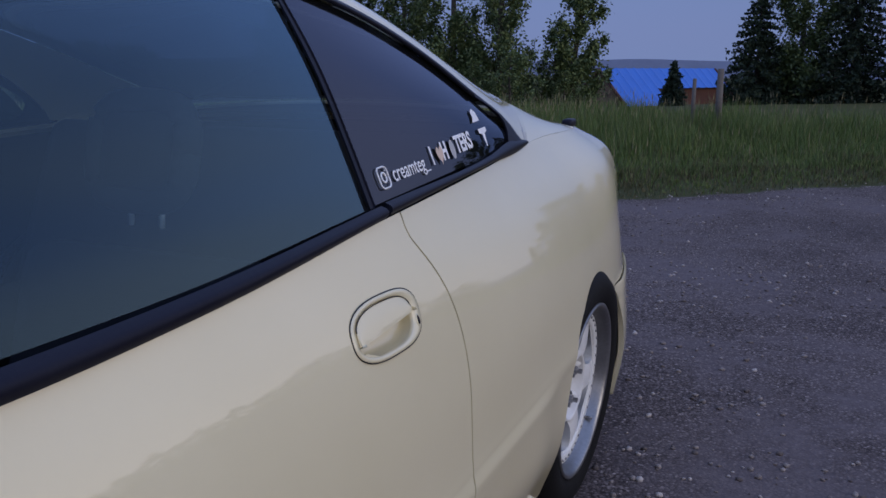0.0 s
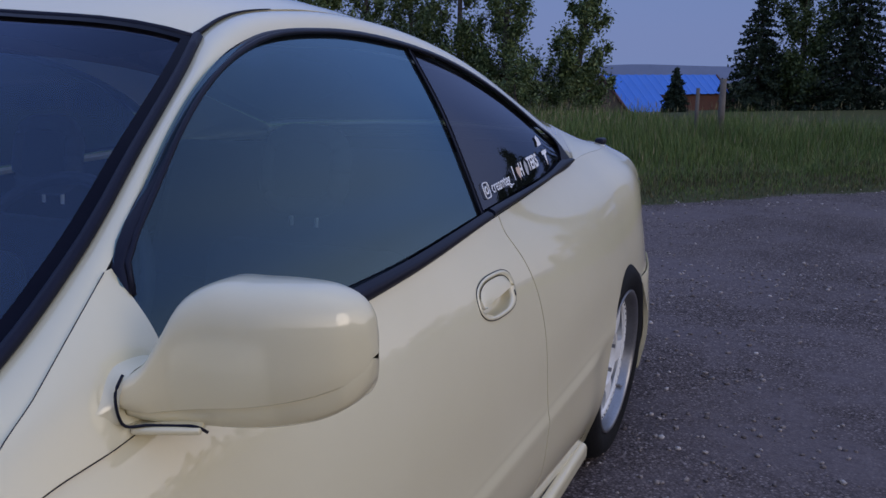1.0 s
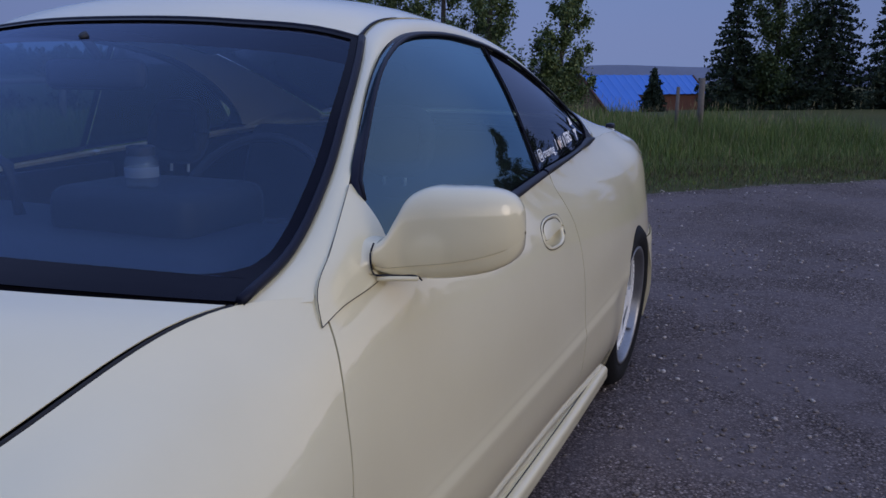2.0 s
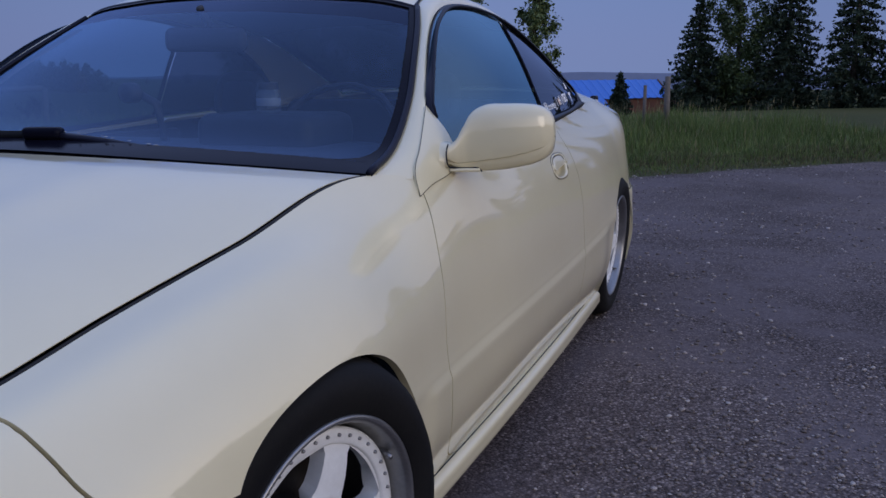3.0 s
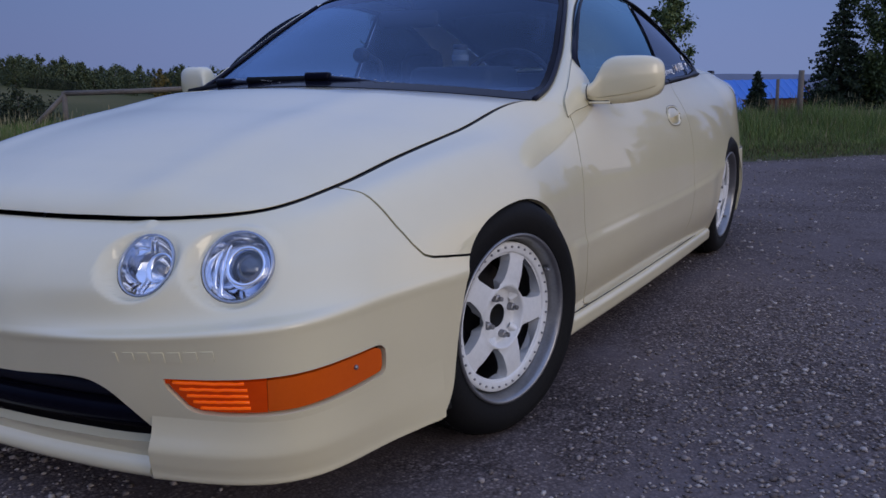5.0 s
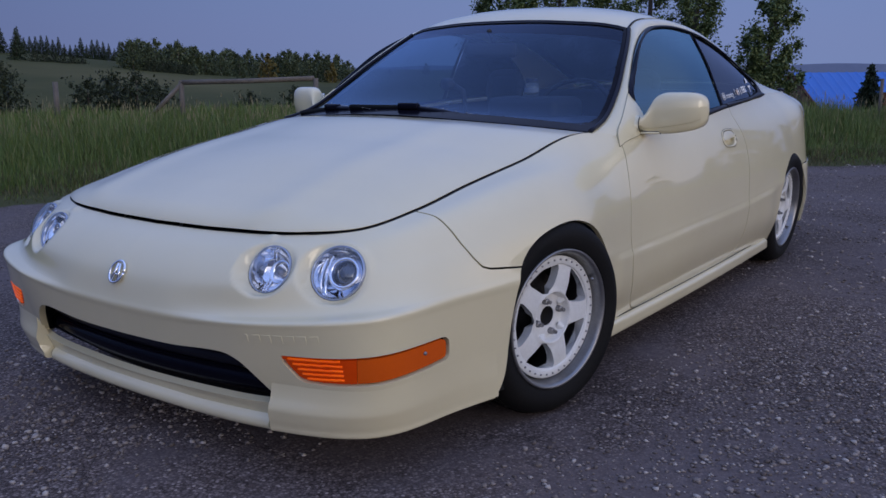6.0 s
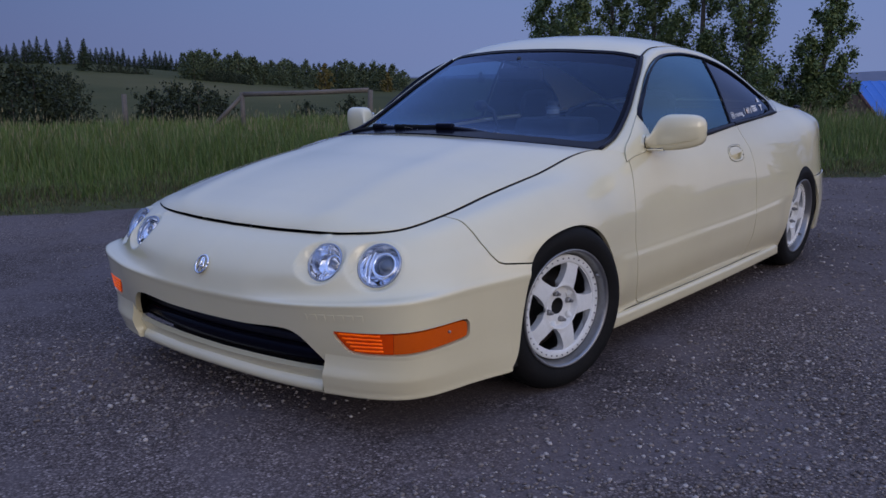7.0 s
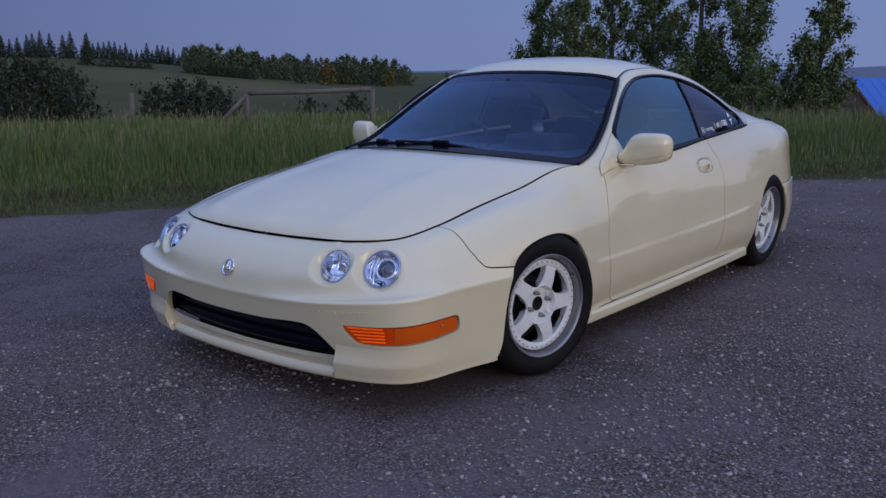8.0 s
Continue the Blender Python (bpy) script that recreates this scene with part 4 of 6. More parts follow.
def build_mirror(s):
    # sections from the foot outwards: x, underside, top, front, back, step of the lower lip
    rows = sweep_param([(.776, .800, .842, .706, .775, .810), (.788, .793, .854, .716, .790, .804), (.802, .788, .886, .728, .805, .803), (.816, .784, .913, .736, .812, .804), (.838, .783, .925, .741, .820, .807),
                        (.880, .786, .928, .747, .827, .813), (.915, .792, .928, .755, .832, .820), (.945, .800, .925, .767, .836, .828), (.966, .811, .916, .782, .838, .836), (.979, .828, .899, .802, .836, .845), (.984, .850, .870, .816, .828, .857)])
    house = bmesh.new()
    N, rings = 60, []
    for i in range(N + 1):
        pts, step = mirror_ring(*rows(10 * i / N))
        rings.append([house.verts.new((x * s, y, z)) for x, y, z in pts])
    K = len(rings[0])
    for a, b in zip(rings, rings[1:]):
        for k in range(K):
            house.faces.new((a[k], a[(k + 1) % K], b[(k + 1) % K], b[k]))
        for k in (step, step + 1):
            house.edges.get((a[k], b[k])).smooth = False
    house.faces.new(rings[0])
    house.faces.new(rings[-1])
    bmesh.ops.recalc_face_normals(house, faces=house.faces)
    door = PANELS["doorleft" if s > 0 else "doorright"]
    mir = part("door_mirror", house, PAINT, door, "cream door mirror housing")
    # foot: flares from the sail into the housing
    wide = smooth_poly([(.600, .752), (.628, .790), (.670, .832), (.715, .866), (.760, .872), (.786, .850), (.786, .805), (.765, .795), (.72, .782), (.66, .764)], 4)
    slim = smooth_poly([(.706, .797), (.704, .812), (.708, .830), (.722, .843), (.745, .846), (.770, .842), (.778, .825), (.776, .805), (.760, .796), (.73, .793)], 4)
    foot = bmesh.new()
    loops = []
    for i in range(11):
        t = i / 10
        w = 1 - (1 - t) ** 3
        loops.append([])
        for (y0, z0), (y1, z1) in zip(wide, slim):
            y, z = y0 + (y1 - y0) * w, z0 + (z1 - z0) * w
            x0 = .762 - max(0, z0 - .80) * .62 + max(0, .665 - y0) * -.04
            loops[-1].append(foot.verts.new((s * (x0 + (.7795 - x0) * t), y, z)))
    for a, b in zip(loops, loops[1:]):
        for k in range(len(a)):
            foot.faces.new((a[k], a[(k + 1) % len(a)], b[(k + 1) % len(a)], b[k]))
    bmesh.ops.recalc_face_normals(foot, faces=foot.faces)
    part("mirror_arm", foot, PAINT, mir, "cream mirror foot")
    # plate under the inner end, with its dark joint
    under = rounded_box(.066, .044, .008, .003, 2, (s * .803, .746, .788), Matrix.Rotation(s * .42, 4, "Z"))
    part("foot_plate", under, PAINT, mir)
    seam = spline([(s * .7785, .712, .844), (s * .778, .703, .832), (s * .779, .701, .815), (s * .782, .706, .797), (s * .795, .722, .7935), (s * .815, .733, .7925), (s * .838, .742, .7915), (s * .842, .750, .784)])
    part("mirror_seam", tube([seam(k / 30) for k in range(31)], .0016, 5), BLACK_TRIM, mir, "dark seam at the mirror foot")
    gl = rounded_box(.14, .004, .076, .0015, 1, (s * .880, .826, .862), Matrix.Rotation(s * .07, 4, "Z"))
    part("mirror_glass", gl, MIRROR, mir, "silvered mirror glass")


for s in (1, -1):
    build_mirror(s)


# ---- door handles ----
def build_handle(s):
    door = PANELS["doorleft" if s > 0 else "doorright"]
    c, n = side_spot(*HANDLE_AT)
    along = Vector((0, 1, -.02))
    along = (along - n * along.dot(n)).normalized()
    over = n.cross(along).normalized()
    if over.z < 0:
        over = -over
    nn = Vector((n.x * s, n.y, n.z))
    K = 48

    def at(a, b, d):
        p = c + along * a + over * b + n * d
        return (p.x * s, p.y, p.z)

    def rings_of(rows):
        bm = bmesh.new()
        rings = [[bm.verts.new(at(*handle_oval(2 * math.pi * k / K, ra, rb, sh), d)) for k in range(K)] for ra, rb, sh, d in rows]
        for p, q in zip(rings, rings[1:]):
            for k in range(K):
                f = (p[k], p[(k + 1) % K], q[(k + 1) % K], q[k])
                bm.faces.new(f if s > 0 else f[::-1])
        return bm

    bezel = rings_of(((.0905, .0405, 0, -.005), (.0905, .0405, 0, .0006), (.0893, .0393, 0, .0020), (.0850, .0368, -.002, .0022), (.0760, .0345, -.0065, .0019), (.0745, .0332, -.0068, .0002), (.0735, .0325, -.0070, -.006)))
    h = part("handle", bezel, PAINT, door, "cream rounded pull handle set in the door")
    part("handle_seam", tube([at(*handle_oval(2 * math.pi * k / K, .0912, .0412), .0002) for k in range(K + 1)], .0008, 5), BLACK_TRIM, h, "dark seam round the handle")
    part("recess", rings_of(((.0737, .0327, -.0070, -.004), (.0728, .0318, -.0070, -.014), (.069, .0285, -.0070, -.022), (.050, .020, -.0070, -.0250), (.001, .0005, -.0070, -.0255))), PAINT, h)
    flap = bmesh.new()
    rows = []
    for j in range(7):
        w, row = j / 6, []
        for k in range(25):
            a, b = handle_oval(math.pi * (-.03 + 1.06 * k / 24), .0735, .0312, -.0055)
            low = -.0035 + .09 * a
            row.append(flap.verts.new(at(a, low + max(b - low, .0004) * w, .0052 - .0036 * w + .0012 * math.sin(math.pi * w))))
        rows.append(row)
    for p, q in zip(rows, rows[1:]):
        for k in range(24):
            flap.faces.new((p[k], p[k + 1], q[k + 1], q[k]))
    flap.normal_update()
    if sum(f.normal.dot(nn) for f in flap.faces) < 0:
        bmesh.ops.reverse_faces(flap, faces=flap.faces)
    part("flap", flange(flap, .006), PAINT, h)
    part("flap_seam", tube([at(*handle_oval(math.pi * (.02 + .93 * k / 24), .0742, .0320, -.0055), .0022) for k in range(25)], .0007, 5), BLACK_TRIM, h, "dark seam above the flap")
    for name, ra, rb, d, mat in (("lock", .0050, .0100, .0022, PAINT), ("keyhole", .0022, .0068, .0038, BLACK_TRIM)):
        lock = bmesh.new()
        bmesh.ops.create_cone(lock, segments=18, radius1=1, radius2=.8, depth=1, cap_ends=True)
        for v in lock.verts:
            v.co = at(.0765 + v.co.x * ra, -.0125 + v.co.y * rb, d + v.co.z * .002)
        bmesh.ops.recalc_face_normals(lock, faces=lock.faces)
        part(name, lock, mat, h)


for s in (1, -1):
    build_handle(s)


# ---- headlamps ----
def build_lamp(c, d, r, s, projector):
    d = Vector(d).normalized()
    c, d = Vector((c[0] * s, c[1], c[2])), Vector((d.x * s, d.y, d.z))
    m = Matrix.Translation(c) @ d.to_track_quat("X", "Z").to_matrix().to_4x4()
    lamp = link("headlamp", lathe([(.004, r * .90), (-.004, r * .885), (-.016, r * .84), (-.030, r * .70), (-.042, r * .45), (-.048, r * .2), (-.05, .001)], 48), REFLECTOR, car, "round clear-lens headlamp with chrome reflector")
    lamp.matrix_basis = m

    def sub(name, bm, mat, label=""):
        return part(name, bm, mat, lamp, label)
    sub("bezel", lathe([(-.012, r * 1.02), (.002, r * 1.01), (.008, r * .985), (.010, r * .95), (.006, r * .92), (.000, r * .89)], 48), BEZEL, "clear blue-grey rim")
    sub("gap_ring", lathe([(-.016, r * 1.05), (-.006, r * 1.045), (-.004, r * 1.01), (-.02, r * 1.0)], 48), DARK, "dark gap round the lamp")
    if projector:
        ring = lathe([(-.045, r * .60), (-.012, r * .60), (.000, r * .57), (.004, r * .52), (.001, r * .46), (-.010, r * .42), (-.03, r * .40)], 48)
        bmesh.ops.translate(ring, vec=(0, s * r * .20, r * .04), verts=ring.verts)
        sub("projector_ring", ring, CHROME)
        ball = lathe([(-.022, r * .42), (-.008, r * .37), (.000, r * .28), (.005, r * .15), (.007, .0005)], 36)
        bmesh.ops.translate(ball, vec=(0, s * r * .24, r * .04), verts=ball.verts)
        sub("projector_lens", ball, LENS_SOLID, "thick glass projector lens")
        well = lathe([(-.023, r * .41), (-.035, .001)], 32)
        bmesh.ops.translate(well, vec=(0, s * r * .24, r * .04), verts=well.verts)
        sub("projector_well", well, DARK)
        # curved steps in the reflector beside the projector
        for q, w in ((-.42, .80), (-.62, .62)):
            sub("reflector_step", tube([(-.026 + .012 * math.cos(t), s * r * (q - .10 * math.cos(t)), r * w * math.sin(t)) for t in np.linspace(-1.35, 1.35, 19)], r * .055, 8), CHROME)
    else:
        cup = lathe([(-.006, r * .48), (-.004, r * .44), (-.016, r * .36), (-.030, r * .20), (-.034, .001)], 40)
        bmesh.ops.translate(cup, vec=(0, s * r * .34, 0), verts=cup.verts)
        sub("reflector_cup", cup, CHROME)
        cap = lathe([(-.033, r * .13), (-.014, r * .14), (-.006, r * .10), (-.004, .0005)], 24)
        bmesh.ops.translate(cap, vec=(0, s * r * .34, 0), verts=cap.verts)
        sub("bulb_cap", cap, STEEL)
        # two arched dividing walls
        for q, b0, w in ((-.12, .16, .86), (.02, .10, .84)):
            sub("reflector_wall", tube([(-.030 + .026 * abs(math.sin(t)) ** 1.5, s * r * (q - b0 * math.cos(t)), r * w * math.sin(t)) for t in np.linspace(-1.45, 1.45, 21)], r * .050, 8), CHROME)
    cover = sub("lens", lathe([(.010, r * .975), (.018, r * .9), (.026, r * .6), (.030, r * .3), (.031, .0005)], 40), LENS, "clear glass lens")
    cover.visible_shadow = False
    return lamp


BEZEL = surface("lamp_rim", (0.30, 0.34, 0.42), (0.42, 0.46, 0.55), 20, (0.08, 0.16), metal=0.7)
LENS_SOLID = make_glass("projector_glass", (0.55, 0.62, 0.75), ior=1.7)
for s in (1, -1):
    build_lamp(*LAMPS[0], s, True)
    build_lamp(*LAMPS[1], s, False)


# ---- turn signals: ribbed inner third and screw ----
def front_spot(x, z):
    sv, pts = spots(0.0, 5.5, 80, .75, 70)
    s, v = sv[int(np.argmin((pts[:, 0] - x) ** 2 + (pts[:, 2] - z) ** 2))]
    p = body_point(s, v)
    n = np.cross(body_point(s + .03, v) - body_point(max(s - .03, 0), v), body_point(s, v + .01) - body_point(s, max(v - .01, 0)))
    n /= np.linalg.norm(n)
    e = np.array((x - p[0], 0, z - p[2]))
    return Vector(p + e - n * n.dot(e)), Vector(n)


for s in (1, -1):
    owner = PANELS["turn_signal" + ("left" if s > 0 else "right")]
    for k in range(5):
        z = .2955 + .0118 * k
        path = []
        x0 = .615 - .010 * k
        for t in range(11):
            p, n = front_spot(x0 + (.704 - x0) * t / 10, z + .005 * t / 10)
            q = p - n * .0035
            path.append((q.x * s, q.y, q.z))
        part("lens_rib", tube(path, .0040, 8, flat=.8), RIB_AMBER, owner, "amber lens rib")
    p, n = front_spot(.806, .337)
    scr = bmesh.new()
    bmesh.ops.create_cone(scr, segments=12, radius1=.005, radius2=.004, depth=.005, cap_ends=True)
    nn = Vector((n.x * s, n.y, n.z))
    bmesh.ops.transform(scr, matrix=Matrix.Translation(Vector((p.x * s, p.y, p.z)) - nn * .002) @ nn.to_track_quat("Z", "Y").to_matrix().to_4x4(), verts=scr.verts)
    part("screw", scr, STEEL, owner, "small steel screw")


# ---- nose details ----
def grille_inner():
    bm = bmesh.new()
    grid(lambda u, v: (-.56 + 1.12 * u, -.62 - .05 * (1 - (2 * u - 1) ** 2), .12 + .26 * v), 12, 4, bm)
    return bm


# near-black sheet that stands in for the shade inside the opening
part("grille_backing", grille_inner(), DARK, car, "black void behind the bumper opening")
bar = [(-.52 + 1.04 * k / 24, -.74 - .055 * (1 - ((k - 12) / 12) ** 2), .238) for k in range(25)]
part("crash_bar", tube(bar, .024, 10, flat=1.2), BLACK_GLOSS, car, "glossy black bar inside the bumper opening")
bar2 = [(-.52 + 1.04 * k / 24, -.745 - .055 * (1 - ((k - 12) / 12) ** 2), .282) for k in range(25)]
part("grille_slat", tube(bar2, .008, 8, flat=2.0), BLACK_TRIM, car, "black slat across the opening")
mesh_bm = bmesh.new()
for k in range(22):
    x = -.48 + .96 * k / 21
    tube([(x, -.69 - .05 * (1 - (x / .5) ** 2), .20), (x, -.69 - .05 * (1 - (x / .5) ** 2), .31)], .0025, 5, mesh_bm)
part("grille_rods", mesh_bm, STEEL, car, "row of thin grey radiator rods")


def chin(s):
    """The deeper corner of the chin spoiler that starts with a step beside the opening."""
    prof = [(-.003, .130), (.004, .105), (.014, .082), (.026, .062), (.032, .050), (.034, .036), (.035, .0), (.031, -.014), (.012, -.018), (-.02, -.018)]
    f = sweep_param([(a, 0, b) for a, b in prof])

    def g(u, v):
        st = 2.0 + (4.60 - 2.0) * u
        p = np.array(body_point(st, .012))
        q = np.array(body_point(st + .02, .012)) - np.array(body_point(st - .02, .012))
        n = np.array((q[1], -q[0], 0))
        n /= np.linalg.norm(n)
        o = f(v * 9)
        k = 1.05 - .92 * ease(.05, .75, u)
        if o[2] > 0:
            p = np.array(body_point(st, .012 + o[2] * 1.05))
        p = p + n * o[0] * k + np.array((0, 0, min(0, o[2]) * (1.2 - .7 * u)))
        p[0] *= s
        return p
    bm = grid(g, 44, 27, flip=s > 0)
    bm.verts.ensure_lookup_table()
    end = bm.verts[:28]
    cap = bm.faces.new(end)
    cap.normal_update()
    if cap.normal.x * s > 0:
        cap.normal_flip()
    for e in cap.edges:
        e.smooth = False
    return bm


for s in (1, -1):
    part("chin_lip", chin(s), PAINT, car, "cream chin lip at the bumper corner")
# splitter lip across the middle
LIP = sweep_param([(-.004, 0, .040), (.010, 0, .026), (.024, 0, .013), (.027, 0, -.004), (.018, 0, -.015), (.0, 0, -.018)])


def centre_lip(u, v):
    x = -.475 + .95 * u
    p = np.array(LINE_BOTTOM(abs(x) / .47 * 2 if abs(x) < .47 else 2))
    p[0] = x
    o, h = LIP(v * 5)[[0, 2]]
    return (p[0], p[1] - o, p[2] + h)


part("chin_lip", flange(grid(centre_lip, 40, 15, flip=True), .02), PAINT, car, "cream middle of the chin spoiler")


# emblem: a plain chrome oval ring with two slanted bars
def emblem():
    p, n = front_spot(.001, .487)
    n = Vector((0, n.y, n.z)).normalized()
    up = Vector((0, 0, 1))
    up = (up - n * up.dot(n)).normalized()
    right = up.cross(n)
    c = Vector((0, p.y, p.z)) + n * .004
    pos = lambda a, b: c + right * a + up * b
    bm = tube([pos(.028 * math.cos(t) + .004 * math.sin(t), .030 * math.sin(t)) for t in (2 * math.pi * k / 32 for k in range(33))], .0038, 8)
    tube([pos(-.013, -.024), pos(-.002, .023)], .0040, 8, bm)
    tube([pos(.011, -.024), pos(.006, .023)], .0040, 8, bm)
    tube([pos(-.010, -.006), pos(.010, -.008)], .0028, 8, bm)
    part("emblem", bm, CHROME, car, "chrome oval emblem")


emblem()


# raised model lettering, cream on cream
def text_mesh(words, size, extrude, mat, parent, place, name="lettering", label="", spread=1.0, bold=0.0):
    cu = bpy.data.curves.new(name, "FONT")
    cu.body, cu.size, cu.extrude, cu.align_x, cu.align_y, cu.space_character, cu.offset = words, size, extrude, "CENTER", "CENTER", spread, bold
    tmp = bpy.data.objects.new(name, cu)
    scene.collection.objects.link(tmp)
    dg = bpy.context.evaluated_depsgraph_get()
    me = bpy.data.meshes.new_from_object(tmp.evaluated_get(dg))
    bpy.data.objects.remove(tmp)
    bm = bmesh.new()
    bm.from_mesh(me)
    bpy.data.meshes.remove(me)
    for v in bm.verts:
        v.co = place(v.co.x, v.co.y, v.co.z)
    return part(name, bm, mat, parent, label, smooth=False)


def on_nose(a, b, d):
    # the letters follow the bend of the bumper face
    st = 2.19 + a * 1.45 / .28
    p0, p1 = body_point(st, .262), body_point(st, .285)
    t = np.array(p1) - np.array(p0)
    t /= np.linalg.norm(t)
    q = np.array(body_point(st + .02, .262)) - np.array(body_point(st - .02, .262))
    n = np.cross(q, t)
    n /= np.linalg.norm(n)
    p = np.array(p0) + t * b + n * (d + .0005)
    return Vector(p)


for k in range(7):
    a0 = (k - 3) * .0205
    w = .0076 if k else .0026
    letter = bmesh.new()
    grid(lambda u, v: on_nose(a0 + w * (2 * u - 1), .010 * (2 * v - 1), .0009), 4, 2, letter)
    part("raised_bar", flange(letter, .0016), PAINT, PANELS["front_bumper"], "raised model lettering as plain bars in body colour")



# ---- window stickers ----
qf = side_window(Q_BOTTOM, Q_TOP, Q_FRONT, [(.698, 2.345, .878), (.695, 2.36, .89), (.688, 2.372, .905)], 1, .008)


_QS = np.array([[qf(i / 60, j / 60) for j in range(61)] for i in range(61)]).reshape(-1, 3)


def on_quarter(y0, z0, tilt, squeeze=1.0):
    def f(a, b, d):
        a *= squeeze
        y = y0 + a * math.cos(tilt) - b * math.sin(tilt)
        z = z0 + a * math.sin(tilt) + b * math.cos(tilt)
        near = np.argsort((_QS[:, 1] - y) ** 2 + (_QS[:, 2] - z) ** 2)[:4]
        x = _QS[near, 0].mean() - (z - _QS[near, 2].mean()) * .5
        return Vector((x + .0025 + d, y, z))
    return f


for words, size, y, z, sq in (("creamteg_", .033, 1.852, .8875, .98), ("I", .040, 1.940, .8960, .9), ("H", .040, 1.998, .8990, .9), ("TERS", .040, 2.096, .9055, .98)):
    text_mesh(words, size, .0004, VINYL, car, on_quarter(y, z, .045, sq), "window_sticker", "white vinyl lettering on the quarter window", bold=0 if "_" in words else .0011)
GREY_VINYL = surface("grey_vinyl", (0.34, 0.34, 0.34), (0.42, 0.42, 0.42), 30, (0.4, 0.5))


def sticker_shape(pts, y0, z0, mat, label):
    f = on_quarter(y0, z0, .04)
    bm = bmesh.new()
    bm.faces.new([bm.verts.new(f(a, b, .0012)) for a, b in pts])
    bmesh.ops.triangulate(bm, faces=bm.faces)
    part("window_sticker", bm, mat, car, label, smooth=False)


heart = [(.020 * math.sin(t) ** 3, .0013 * (13 * math.cos(t) - 5 * math.cos(2 * t) - 2 * math.cos(3 * t) - math.cos(4 * t))) for t in (2 * math.pi * k / 28 for k in range(28))]
sticker_shape([(a * .72, b * .8) for a, b in heart], 1.974, .897, surface("tan_vinyl", (0.55, 0.42, 0.32), (0.62, 0.48, 0.38), 30), "tan heart sticker on the quarter window")
sticker_shape([(.011 * math.cos(t), .016 * math.sin(t)) for t in (2 * math.pi * k / 24 for k in range(24))], 2.034, .900, GREY_VINYL, "grey oval sticker on the quarter window")
# small camera mark: rounded square ring with a ring and a dot
fm = on_quarter(1.752, .884, .03, .9)
sq = [(.017 * math.copysign(abs(math.cos(t)) ** .45, math.cos(t)), .0145 * math.copysign(abs(math.sin(t)) ** .45, math.sin(t))) for t in (2 * math.pi * k / 32 for k in range(33))]
mark = tube([fm(a, b, .001) for a, b in sq], .0014, 6)
tube([fm(.0075 * math.cos(t), .0068 * math.sin(t), .001) for t in (2 * math.pi * k / 20 for k in range(21))], .0016, 6, mark)
tube([fm(.0105, .009, .001), fm(.0115, .009, .001)], .0012, 6, mark)
part("window_sticker", mark, VINYL, car, "white vinyl camera mark on the quarter window")
crest = [(-.030, -.012), (.030, -.012), (.022, .000), (.026, .012), (.012, .006), (.006, .026), (-.002, .008), (-.014, .018), (-.016, .002)]
sticker_shape([(a * .75, b * .62) for a, b in crest], 2.200, .944, VINYL, "white vinyl crest on the quarter window")
sticker_shape([(-.024, .010), (.024, .010), (.024, .002), (.008, .000), (.003, -.024), (-.003, -.024), (-.008, .000), (-.024, .002)], 2.215, .914, VINYL, "white vinyl shape on the quarter window")


# ---- wipers ----
def build_wiper(joint, root, tip, name_label, seed):
    j, b, t = Vector(joint), Vector(root), Vector(tip)
    arm = [b, b.lerp(j, .25) + Vector((0, -.004, .012)), b.lerp(j, .7) + Vector((0, -.006, .016)), j + Vector((0, -.004, .012))]
    w = part("wiper", tube(arm, .011, 8, flat=.75, taper=.9), BLACK_TRIM, car, name_label)
    cap = lathe([(-.030, .020), (.006, .020), (.014, .014), (.016, .001)], 20, "Z")
    bmesh.ops.translate(cap, vec=b + Vector((0, 0, .002)), verts=cap.verts)
    part("pivot_cap", cap, BLACK_TRIM, w)
    a = math.atan2((b - j).y, (b - j).x)
    part("blade_joint", rounded_box(.085, .030, .026, .009, 3, j + Vector((.012, -.004, .012)), Matrix.Rotation(a, 4, "Z")), BLACK_GLOSS, w)
    far = j + (j - t) * .3
    part("blade", tube([t + Vector((0, .008, .002)), j + Vector((0, .010, .006)), far.lerp(b, .25) + Vector((0, .014, -.002))], .0085, 6, flat=1.3), RUBBER, w)
    r = random.Random(seed)
    chips = bmesh.new()
    f = spline([tuple(p) for p in arm])
    for _ in range(26):
        p = f(r.uniform(.12, .95)) + np.array((0, -.004 + r.uniform(-.004, .002), .0105))
        bmesh.ops.create_icosphere(chips, subdivisions=1, radius=r.uniform(.0012, .0032), matrix=Matrix.Translation(p) @ Matrix.Diagonal((2.2, 1, .35, 1)))
    part("worn_paint", chips, GREY_VINYL, w, "pale flecks where the black paint is worn off")["kind"] = "stuff"


build_wiper((.045, .330, .866), (.46, .388, .812), (-.215, .312, .868), "black wiper with a scuffed arm on the cowl", 5)
build_wiper((-.36, .372, .852), (.015, .296, .836), (-.56, .405, .832), "black wiper on the cowl", 6)


# ---- interior ----
TRIM_GREY = surface("grey_pillar_plastic", (0.20, 0.21, 0.23), (0.27, 0.28, 0.30), 8, (0.55, 0.75), relief=0.1)

